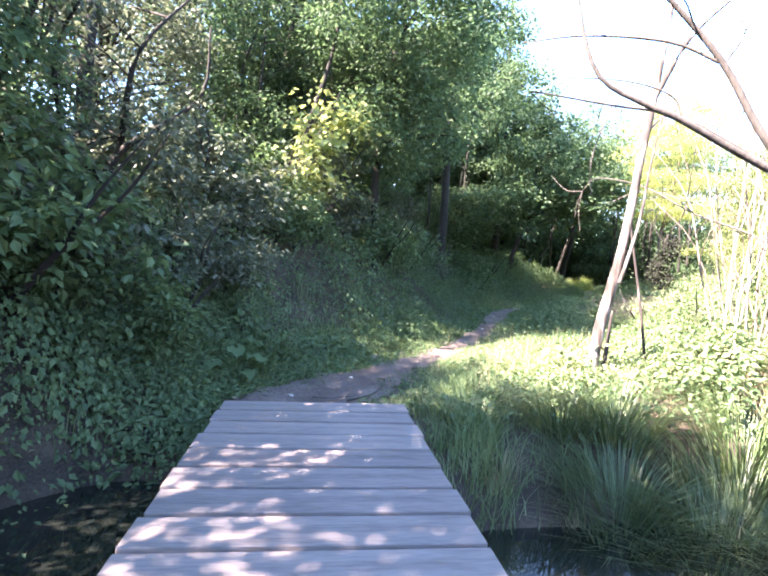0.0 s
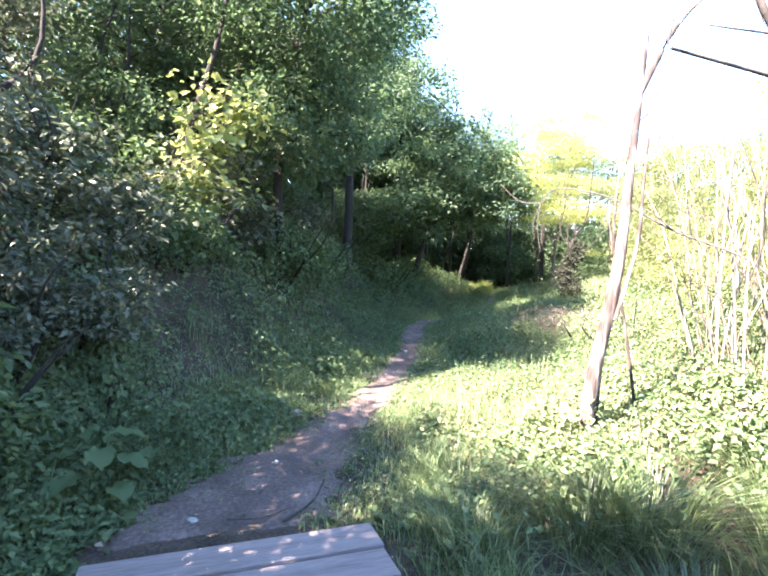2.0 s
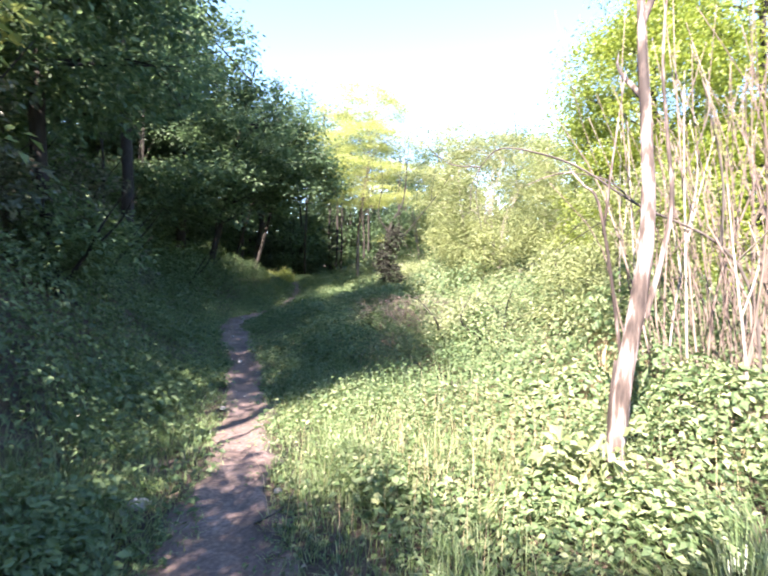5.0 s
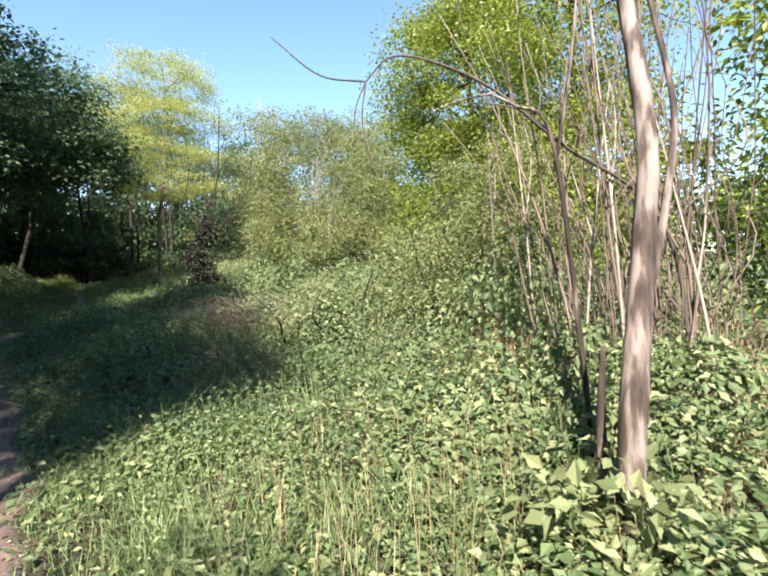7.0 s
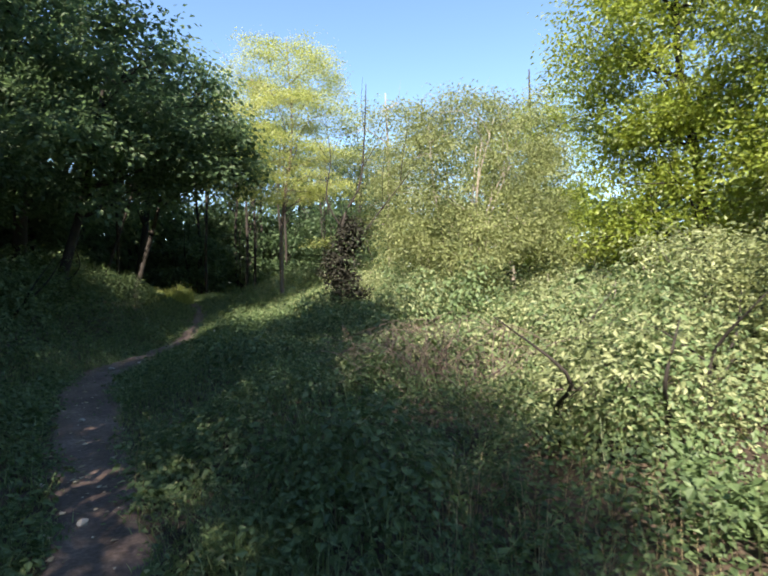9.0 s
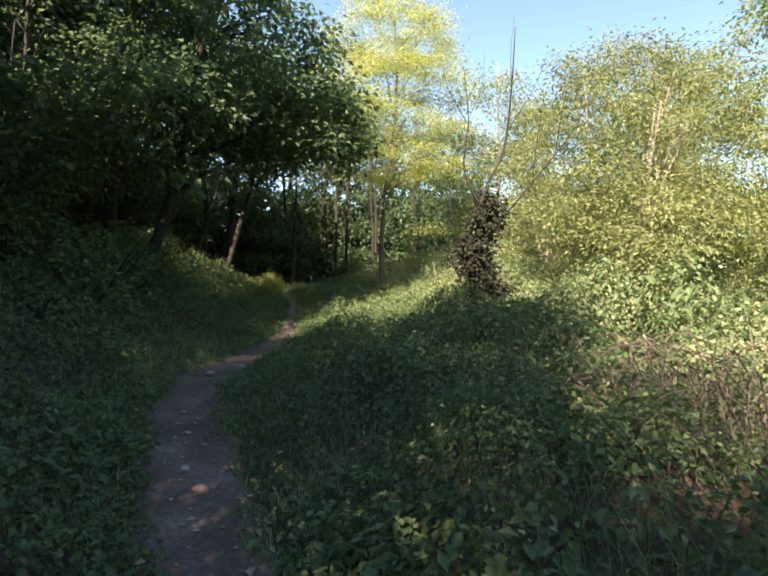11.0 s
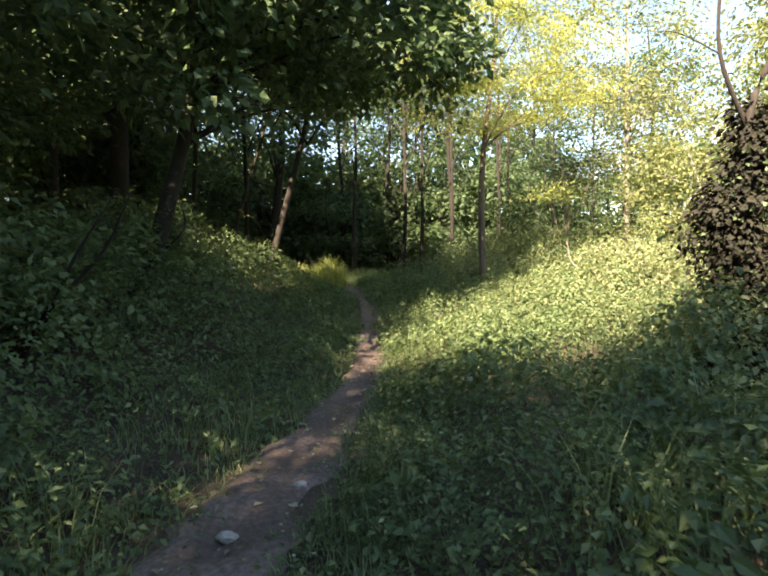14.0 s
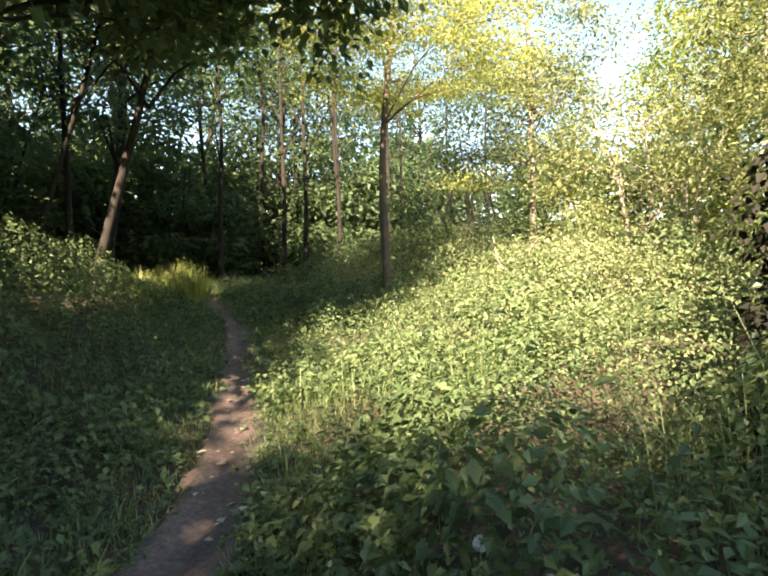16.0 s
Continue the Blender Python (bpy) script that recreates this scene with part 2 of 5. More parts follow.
def broad_leaves(points, ahead, up, length, width, fold=0.16):
    """Pointed, folded leaves with a drooping tip, four triangles each."""
    points, ahead = np.asarray(points, float), unit(np.asarray(ahead, float))
    side = unit(np.cross(ahead, up))
    nor = np.cross(side, ahead)
    ln, wd = np.reshape(length, (-1, 1)), np.reshape(width, (-1, 1))
    low = points + ahead * ln * 0.26 + nor * wd * fold
    high = points + ahead * ln * 0.64 + nor * wd * fold * 0.4
    tip = points + ahead * ln - nor * ln * 0.2
    v = np.stack([points, low + side * wd * 0.5, high + side * wd * 0.36, tip, high - side * wd * 0.36, low - side * wd * 0.5], 1).reshape(-1, 3)
    base = np.arange(len(points))[:, None] * 6
    f = np.concatenate([base + [0, 1, 2], base + [0, 2, 3], base + [0, 3, 4], base + [0, 4, 5]], 1).reshape(-1, 3)
    return v, f


def blades(points, lean, height, width):
    """Grass blades bending over, three triangles each."""
    points = np.asarray(points, float)
    h, w = np.reshape(height, (-1, 1)), np.reshape(width, (-1, 1))
    side = unit(np.cross(lean + [0, 0, 1e-3], [0, 0, 1.0])) * w / 2
    up = np.array([0, 0, 1.0])
    mid = points + up * h * 0.6 + lean * h * 0.25
    tip = points + up * h * 0.92 + lean * h * 0.75
    v = np.stack([points - side, points + side, mid - side * 0.8, mid + side * 0.8, tip], 1).reshape(-1, 3)
    base = np.arange(len(points))[:, None] * 5
    f = np.concatenate([base + [0, 1, 3], base + [0, 3, 2], base + [2, 3, 4]], 1).reshape(-1, 3)
    return v, f


def tube(pts, radii, sides=6, rough=0.0, close=True):
    """A tapering, uneven tube along points: corners and triangles."""
    pts, radii = np.asarray(pts, float), np.asarray(radii, float)
    t = unit(np.gradient(pts, axis=0))
    ref = np.where(np.abs(t[:, 2:3]) > 0.9, [[1.0, 0, 0]], [[0, 0, 1.0]])
    u = unit(np.cross(t, ref))
    w = np.cross(t, u)
    ang = np.linspace(0, 2 * np.pi, sides, endpoint=False)
    rad = radii[:, None] * (1 + rough * (rng.random((len(pts), sides)) - 0.5))
    v = pts[:, None] + rad[..., None] * (np.cos(ang)[None, :, None] * u[:, None] + np.sin(ang)[None, :, None] * w[:, None])
    v = v.reshape(-1, 3)
    i, j = np.meshgrid(np.arange(len(pts) - 1), np.arange(sides), indexing="ij")
    a, b_ = i * sides + j, i * sides + (j + 1) % sides
    f = np.concatenate([np.stack([a, b_, b_ + sides], -1).reshape(-1, 3), np.stack([a, b_ + sides, a + sides], -1).reshape(-1, 3)])
    if close:
        v = np.concatenate([v, pts[-1:]])
        last, tip = (len(pts) - 1) * sides, len(v) - 1
        k = np.arange(sides)
        f = np.concatenate([f, np.stack([last + k, last + (k + 1) % sides, np.full(sides, tip)], -1)])
    return v, f


def join(pieces):
    vs, fs, at = [], [], 0
    for v, f in pieces:
        vs.append(v)
        fs.append(f + at)
        at += len(v)
    return np.concatenate(vs), np.concatenate(fs)


def bend(points, count):
    """A smooth curve through control points."""
    p = np.asarray(points, float)
    q = np.concatenate([[2 * p[0] - p[1]], p, [2 * p[-1] - p[-2]]])
    out = []
    for s in np.linspace(0, len(p) - 1 - 1e-6, count):
        i, t = int(s), s - int(s)
        a, b_, c, d = q[i : i + 4]
        out.append(0.5 * (2 * b_ + (c - a) * t + (2 * a - 5 * b_ + 4 * c - d) * t * t + (3 * b_ - a - 3 * c + d) * t**3))
    return np.array(out)


def balls(count, r):
    v = unit(r.normal(size=(count, 3)))
    return v


def leaf_spray(centres, per, spread, length, width, r, droop=0.3, flat=0.6):
    """Clusters of leaves round the given centres."""
    n_ = len(centres) * per
    c = np.repeat(centres, per, 0)
    offs = r.normal(size=(n_, 3)) * [spread, spread, spread * flat]
    ahead = unit(offs * [1, 1, 0.6] + r.normal(size=(n_, 3)) * spread * 0.7) - [0, 0, droop]
    up = unit(r.normal(size=(n_, 3)) * 0.55 + [0, 0, 1.0])
    size = length * (0.65 + 0.7 * r.random(n_))
    return leaves(c + offs, ahead, up, size, size * width)


def tree(name, label, base, height, radius, lean, crown, clusters, per, leaf, leaf_mat, bark, group="", spread=0.45, limbs=22, seed=0, category="tree", wide=0.55, droop=0.3, stems=1, shell=0.45, flat=0.6):
    """A tree or shrub: wobbling trunk(s), limbs reaching to leaf clusters inside the crown's ellipsoids (offsets from the base)."""
    r = np.random.default_rng(1000 + seed)
    bx, by = base
    bz = float(land(bx, by)) - 0.08
    root = new(name)
    root.location = (bx, by, bz)
    tagged(root, label, category, group)
    lines = []
    for k in range(stems):
        a = r.random() * 6.28
        out = 0.0 if stems == 1 else 0.2 + 0.12 * k / stems
        foot = np.array([math.cos(a) * out, math.sin(a) * out, 0])
        top = np.array([lean[0] + foot[0] * 5 * (stems > 1), lean[1] + foot[1] * 5 * (stems > 1), height * (0.8 + 0.2 * r.random() if stems > 1 else 1)])
        ctrl = [foot, foot + (top - foot) * 0.3 + r.normal(size=3) * [0.12, 0.12, 0], foot + (top - foot) * 0.65 + r.normal(size=3) * [0.2, 0.2, 0], top]
        line = bend(ctrl, 14)
        rad = radius * (1 - np.linspace(0, 0.9, 14)) ** 0.8
        rad[0] *= 1.35
        lines.append(line)
        child("trunk" if k == 0 else "stem", raw_mesh("trunk", *tube(line, rad, 9, 0.22), bark, True), root)
    e = np.array(crown, float)
    vol = e[:, 3] * e[:, 4] * e[:, 5]
    clusters = int(clusters * 0.85)
    pick = r.choice(len(e), clusters, p=vol / vol.sum())
    d = balls(clusters, r) * (shell + (1 - shell) * r.random((clusters, 1)) ** 0.6)
    cen = e[pick, :3] + d * e[pick, 3:] * (0.85 + 0.3 * r.random((clusters, 1)))
    for c in cen[: limbs]:
        line = lines[r.integers(len(lines))]
        k = int(np.clip(np.searchsorted(line[:, 2], c[2] - np.hypot(*(c[:2] - line[7, :2])) * 0.5), 3, 12))
        o = line[k]
        m1 = o * 0.5 + c * 0.5 + [0, 0, 0.12 * np.linalg.norm(c - o)] + r.normal(size=3) * 0.12
        path = bend([o, m1, c], 6)
        pieces = [tube(path, radius * 0.3 * np.linspace(1, 0.12, 6), 4)]
        for at_ in (3, 4):
            t2 = c + r.normal(size=3) * spread * 1.3
            pieces.append(tube(bend([path[at_], path[at_] * 0.5 + t2 * 0.5 + r.normal(size=3) * 0.06, t2], 3), radius * 0.1 * np.linspace(1, 0.3, 3), 3))
        child("bough", raw_mesh("bough", *join(pieces), bark, True), root)
    v, f = leaf_spray(cen, int(per * 0.62), spread * 0.6, leaf * 1.42, wide, r, droop, flat)
    child("crown", raw_mesh("crown", v, f, leaf_mat), root)
    return root

# ---- ground, footpath, stream ----
gx = np.concatenate([np.linspace(-420, -40, 14), np.arange(-34, -9, 2.0), np.arange(-8, 18, 0.22), np.arange(18.5, 50, 2.0), np.linspace(56, 440, 14)])
gy = np.concatenate([np.linspace(-420, -20, 14), np.arange(-16, -2, 1.4), np.arange(-1, 30, 0.22), np.arange(31, 60, 2.0), np.linspace(66, 460, 14)])


def sheet(xs, ys, height):
    x, y = np.meshgrid(xs, ys, indexing="ij")
    v = np.stack([x, y, height(x, y)], -1).reshape(-1, 3)
    i, j = np.meshgrid(np.arange(len(xs) - 1), np.arange(len(ys) - 1), indexing="ij")
    a = i * len(ys) + j
    return v, np.stack([a, a + len(ys), a + len(ys) + 1, a + 1], -1).reshape(-1, 4)


ground = new("ground", raw_mesh("ground", *sheet(gx, gy, land), SOIL, True))
tagged(ground, "dark woodland soil under grass and herbs", "ground", kind="structure")

curve = bend([(0.66, 6.1, 0.85)] + [(x, y, w) for (x, y), w in zip(TRACK[1:], WIDTH[1:])], 260)
along = unit(np.gradient(curve[:, :2], axis=0))
right_of = np.stack([along[:, 1], -along[:, 0]], -1)
cols = np.linspace(-1.35, 1.35, 17)
wob = np.stack([0.5 + 0.55 * vnoise(np.arange(260) * f_, np.full(260, o_)) + 0.5 * vnoise(np.arange(260) * 0.7, np.full(260, o_ + 7)) for f_, o_ in ((0.13, 2.0), (0.17, 9.0))])
reach = np.where(cols[None] < 0, wob[0][:, None], wob[1][:, None]) * cols[None] * curve[:, 2:3] * 1.05
pv = curve[:, None, :2] + right_of[:, None] * reach[..., None]
pz = land(pv[..., 0], pv[..., 1]) + 0.045 - 0.1 * smooth(0.7, 1.35, np.abs(cols))[None] + 0.035 * (vnoise(pv[..., 0] * 6, pv[..., 1] * 6) - 0.5) - 0.03 * (1 - np.abs(cols))[None].clip(0, 1) - 0.08 * (1 - smooth(6.45, 6.95, pv[..., 1]))
pi, pj = np.meshgrid(np.arange(259), np.arange(16), indexing="ij")
pa = pi * 17 + pj
footpath = new("footpath", raw_mesh("footpath", np.concatenate([pv, pz[..., None]], -1).reshape(-1, 3), np.stack([pa, pa + 1, pa + 18, pa + 17], -1).reshape(-1, 4), EARTH, True))
tagged(footpath, "trodden grey-brown bare earth footpath", "path", kind="structure")

water = new("water", raw_mesh("water", *sheet(np.linspace(-14, 18, 40), np.linspace(0.5, 7.5, 12), lambda x, y: x * 0 - 0.76), WATER))
tagged(water, "still dark stream water reflecting the sky", "water", kind="structure")

# ---- the plank bridge ----
BX0, BX1, BY0, BY1, BZ = -0.115, 1.705, -1.2, 6.53, -0.16
bridge = new("footbridge")
bridge.location = (0.98, 3.42, -0.9)
bridge.rotation_euler = (0, 0, 0.1)
tagged(bridge, "weathered grey timber plank footbridge over a stream", "bridge")


def box(sx, sy, sz, bevel=0.008):
    bm = bmesh.new()
    bmesh.ops.create_cube(bm, size=1)
    bmesh.ops.scale(bm, vec=(sx, sy, sz), verts=bm.verts)
    bmesh.ops.bevel(bm, geom=bm.edges[:], offset=bevel, segments=1, affect="EDGES")
    return bm


def part(name, bm, material, parent, label=""):
    me = bpy.data.meshes.new(name)
    bm.to_mesh(me)
    bm.free()
    me.materials.append(material)
    return child(name, me, parent, label)


for x in (BX0 + 0.2, 0.58, 1.02, BX1 - 0.2):
    b_ = part("bearer", box(0.3, BY1 - BY0 - 0.1, 0.22), BEAM, bridge)
    b_.location = Vector((x, (BY0 + BY1) / 2, BZ - 0.06 - 0.114)) - Vector((0.795, 3.5, -0.9))
pitch = 0.345
count = int((BY1 - BY0) / pitch)
plank_bm = box(BX1 - BX0, pitch - 0.042, 0.07, 0.005)
plank_me = bpy.data.meshes.new("plank")
plank_bm.to_mesh(plank_me)
plank_bm.free()
plank_me.materials.append(TIMBER)
for k in range(count):
    p = child("plank", plank_me, bridge)
    y = BY1 - (k + 0.5) * pitch
    p.location = Vector((0.795 + random.uniform(-0.02, 0.02), y, BZ - 0.03 + random.uniform(-0.004, 0.004))) - Vector((0.795, 3.5, -0.9))
    p.rotation_euler = (random.uniform(-0.008, 0.008), random.uniform(-0.004, 0.004), random.uniform(-0.006, 0.006))


# ---- grass and herbs ----
def over(count_, x0, x1, y0, y1, weight):
    """Random places in a box, kept by a weight in 0..1."""
    x, y = rng.uniform(x0, x1, count_), rng.uniform(y0, y1, count_)
    keep = rng.random(count_) < weight(x, y)
    return x[keep], y[keep]


def edge_weight(x, y, lo, hi, fade):
    s, half = off_track(x, y)
    d = np.abs(s) - half * (0.55 + 0.8 * vnoise(x * 1.9, y * 1.9))
    return smooth(lo, lo + 0.15, d) * (1 - smooth(hi, hi + fade, d)), s, half


def on_deck(x, y):
    across, up = x - 0.98 + 0.1 * (y - 3.5), y + 0.1 * (x - 0.98)
    return (np.abs(across) < 0.97) & (up < BY1 + 0.03)


def make_blades(name, label, x, y, height, width, mat, jitter=1.1):
    n_ = len(x)
    a = rng.random(n_) * 6.283
    lean = np.stack([np.cos(a), np.sin(a), np.zeros(n_)], -1) * (0.15 + jitter * rng.random((n_, 1)))
    v, f = blades(np.stack([x, y, land(x, y) - 0.02], -1), lean, height, width)
    return tagged(new(name, raw_mesh(name, v, f, mat)), label, "grass", kind="stuff")


def grass_weight(x, y):
    w, s, half = edge_weight(x, y, -0.13, 1.3, 1.3)
    left = (s < 0)
    w = np.where(left & (np.abs(s) - half > 1.3), w * 0.25, w)
    w = np.where(~left, w * np.where(np.abs(s) - half > 0.9, 0.15 + 0.4 * smooth(0.5, 0.7, vnoise(x * 0.9, y * 0.9)), 1.0), w)
    w = w * (1 - np.where(np.abs(s) - half < 0.45, 0.2, 0.85) * smooth(12.0, 15.0, y)) * np.where(left & (y < 6.8), 0.06, 1.0)
    w = np.maximum(w, 0.9 * (np.hypot(x - 13.6, (y - 29.6) * 0.6) < 1.7) * (np.abs(s) > half))
    clump = 0.35 + 0.65 * smooth(0.3, 0.6, vnoise(x * 2.1, y * 2.1))
    return w * clump * ~on_deck(x, y) * (channel(x, y) < 0.6)


x, y = over(900000, -3, 16, 0.5, 33, grass_weight)
s, half = off_track(x, y)
tall = 0.09 + 0.22 * smooth(0.0, 0.9, np.abs(s) - half) * (0.5 + vnoise(x * 1.1 + 9, y * 1.1))
make_blades("grass", "long green grass along the footpath", x, y, tall * (0.6 + 0.7 * rng.random(len(x))), 0.005 + 0.005 * rng.random(len(x)), GRASS, 1.7)


def tuft(cx, cy, radius, count_, height, width, mat, name, label, lean=0.9):
    a, rr = rng.random(count_) * 6.283, radius * np.sqrt(rng.random(count_))
    x, y = cx + rr * np.cos(a), cy + rr * np.sin(a)
    out = np.stack([np.cos(a), np.sin(a), np.zeros(count_)], -1) * (0.3 + lean * rng.random((count_, 1)))
    root = new(name)
    root.location = (cx, cy, float(land(cx, cy)))
    tagged(root, label, "plant", "tufts by the stream")
    for k in range(6):
        some = slice(k, None, 6)
        tall_ = height * (0.5 + 0.6 * rng.random(len(x[some])))
        v, f = blades(np.stack([x[some], y[some], land(x[some], y[some]) - 0.05], -1) - np.array(root.location), out[some], tall_, width)
        child("blade_fan", raw_mesh("blade_fan", v, f, mat), root)


for cx, cy, h, nn in ((3.3, 5.25, 0.75, 420), (3.9, 4.95, 0.95, 520), (4.4, 5.4, 1.0, 500), (3.2, 6.3, 0.6, 380), (4.7, 4.5, 1.0, 480), (3.7, 6.2, 0.7, 380), (4.9, 6.0, 0.9, 400), (2.3, 6.3, 0.4, 300), (5.4, 5.1, 1.0, 420)):
    tuft(cx, cy, 0.36, int(nn * 1.4), h * 0.85, 0.0105, SEDGE, "sedge_tuft", "arching dark green sedge tuft beside the stream", 2.0)
for cx, cy, h in ((2.35, 5.45, 0.3), (2.95, 5.1, 0.3), (3.35, 4.9, 0.35)):
    tuft(cx, cy, 0.14, 110, h, 0.007, STRAW, "dead_grass_tuft", "withered straw-coloured grass tuft at the water's edge")
for cx, cy, h in ((7.2, 8.4, 0.9), (8.0, 9.2, 1.0), (6.3, 8.6, 0.8), (8.8, 7.8, 1.0), (7.6, 6.7, 1.1), (9.4, 9.4, 1.0), (5.7, 6.3, 0.9)):
    tuft(cx, cy, 0.4, 260, h, 0.009, STRAW, "dry_grass_tuft", "tall dry straw grass among brambles")


def billow(x, y, size, seed):
    """Rounded humps of uneven size set close together, 0 to 1."""
    u_, w_ = x / size, y / size
    i0, j0 = np.floor(u_), np.floor(w_)
    best = np.zeros(np.shape(x))
    for di in (-1, 0, 1):
        for dj in (-1, 0, 1):
            i, j = i0 + di, j0 + dj
            d2 = (u_ - i - hash2(i + seed, j)) ** 2 + (w_ - j - hash2(i, j + seed + 17)) ** 2
            tall_ = 0.5 + 0.5 * hash2(i + 3, j + seed)
            best = np.maximum(best, tall_ * np.sqrt(np.clip(1 - d2 / (0.45 + 0.35 * tall_) ** 2, 0, None)))
    return best


def herb_height(x, y):
    s, half = off_track(x, y)
    d = np.abs(s) - half
    hump = 0.12 + 1.05 * billow(x, y, 1.15, 5) * (0.5 + vnoise(x * 0.7, y * 0.7)) + 0.5 * billow(x, y, 0.46, 9)
    left = 0.06 + (0.22 * smooth(0.05, 0.7, d) + 0.6 * smooth(0.6, 2.2, d)) * hump
    right = 0.05 + (0.17 * smooth(0.0, 0.5, d) + 0.32 * smooth(0.4, 1.6, d) + 0.38 * smooth(2.0, 5.0, d) + 0.4 * smooth(4, 7.5, d)) * hump
    right = right * (0.6 + 0.4 * np.maximum(smooth(11.0, 13.5, y), smooth(2.0, 4.5, d)))
    return np.where(s < 0, left, right)


def herb_top(x, y):
    return land(x, y) + herb_height(x, y)


def canopy(name, label, count_, region, weight, size, mat, wide=0.6, depth=0.8, fine=True):
    """A billowing cover of leaves that follow the humps' slopes and thin out below."""
    x, y = over(count_, *region, weight)
    n_, e = len(x), 0.05
    top = herb_top(x, y)
    slope = np.stack([(herb_top(x + e, y) - top) / e, (herb_top(x, y + e) - top) / e], -1).clip(-1.6, 1.6)
    z = top - herb_height(x, y) * depth * rng.random(n_) ** 1.8 + 0.03 * rng.normal(size=n_)
    a = rng.random(n_) * 6.283
    flat_ = np.stack([np.cos(a), np.sin(a)], -1) - slope * 0.6
    ahead = np.concatenate([flat_, (flat_ * slope).sum(-1, keepdims=True) * 0.7 - 0.2 + 0.3 * rng.normal(size=(n_, 1))], -1)
    up = unit(np.concatenate([-slope, np.ones((n_, 1))], -1)) + rng.normal(size=(n_, 3)) * 0.38
    ln = size * (0.45 + 1.0 * rng.random(n_) ** 1.6) * (0.62 + 0.5 * smooth(0.25, 0.75, vnoise(x * 1.1 + 31, y * 1.1 + 4)))
    v, f = (broad_leaves if fine else leaves)(np.stack([x, y, z], -1), ahead, up, ln, ln * wide)
    return tagged(new(name, raw_mesh(name, v, f, mat)), label, "plants", kind="stuff")


def bank_weight(x, y):
    w, s, half = edge_weight(x, y, -0.1, 9.0, 2.0)
    w = w * np.where((np.abs(s) - half < 0.45) & (y > 7) & (y < 13), 0.3, 1.0)
    near = 1.0 - 0.65 * smooth(4, 9, np.abs(s))
    return w * (s < 0) * near * (0.35 + 0.65 * smooth(0.25, 0.55, vnoise(x * 1.7 + 4, y * 1.7))) * ~on_deck(x, y) * (1 - 0.8 * smooth(0.25, 0.8, channel(x, y)))


def right_weight(x, y):
    w, s, half = edge_weight(x, y, -0.1, 11, 3)
    w = w * np.where((np.abs(s) - half < 0.6) & (y < 13), 0.35, 1.0)
    near = 1.0 - 0.6 * smooth(5, 10, np.abs(s))
    near = np.where(y < 6.5, near * 0.5, near)
    return w * (s > 0) * near * (0.4 + 0.6 * smooth(0.25, 0.5, vnoise(x * 1.6, y * 1.6 + 7))) * ~on_deck(x, y) * (channel(x, y) < 0.45)


def make_plants(name, label, count_, region, weight, mat, leaf=0.1, whorls=9, lift=1.0):
    """Upright leafy plants: whorls of drooping pointed leaves up a stem, smaller towards the top."""
    x, y = over(count_, *region, weight)
    n_ = len(x)
    h = herb_height(x, y) * (0.5 + 1.45 * rng.random(n_) ** 2) * lift
    u_ = np.tile((np.arange(whorls) + 0.4) / whorls, (n_, 1)) * (0.9 + 0.2 * rng.random((n_, whorls)))
    turn = rng.random((n_, 1)) * 6.283 + np.arange(whorls) * 2.4 + rng.normal(size=(n_, whorls)) * 0.5
    tilt = rng.normal(size=(n_, 2)) * 0.25
    px = x[:, None] + tilt[:, :1] * h[:, None] * u_ + 0.015 * np.cos(turn)
    py = y[:, None] + tilt[:, 1:] * h[:, None] * u_ + 0.015 * np.sin(turn)
    pz = land(x, y)[:, None] + h[:, None] * u_
    rise = -0.35 + 0.95 * u_ + rng.normal(size=u_.shape) * 0.3
    ahead = np.stack([np.cos(turn), np.sin(turn), rise], -1).reshape(-1, 3)
    up = unit(np.stack([-rise * np.cos(turn), -rise * np.sin(turn), np.ones_like(u_)], -1).reshape(-1, 3) + rng.normal(size=(n_ * whorls, 3)) * 0.35)
    ln = (leaf * (1.15 - 0.7 * u_) * (0.6 + 0.7 * rng.random(u_.shape)) * (0.6 + 0.8 * rng.random((n_, 1)))).ravel()
    v, f = leaves(np.stack([px, py, pz], -1).reshape(-1, 3), ahead, up, ln, ln * 0.52, 0.25)
    return tagged(new(name, raw_mesh(name, v, f, mat)), label, "plants", kind="stuff")


def close_by(x, y, reach):
    s, half = off_track(x, y)
    return 1 - smooth(reach, reach + 0.8, np.abs(s) - half)


# Where the sun-paled leaves grow: thinned out on the tree-shaded strip.
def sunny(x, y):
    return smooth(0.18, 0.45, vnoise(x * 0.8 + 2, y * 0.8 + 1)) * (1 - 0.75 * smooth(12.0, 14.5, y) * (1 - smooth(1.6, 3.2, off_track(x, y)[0])))


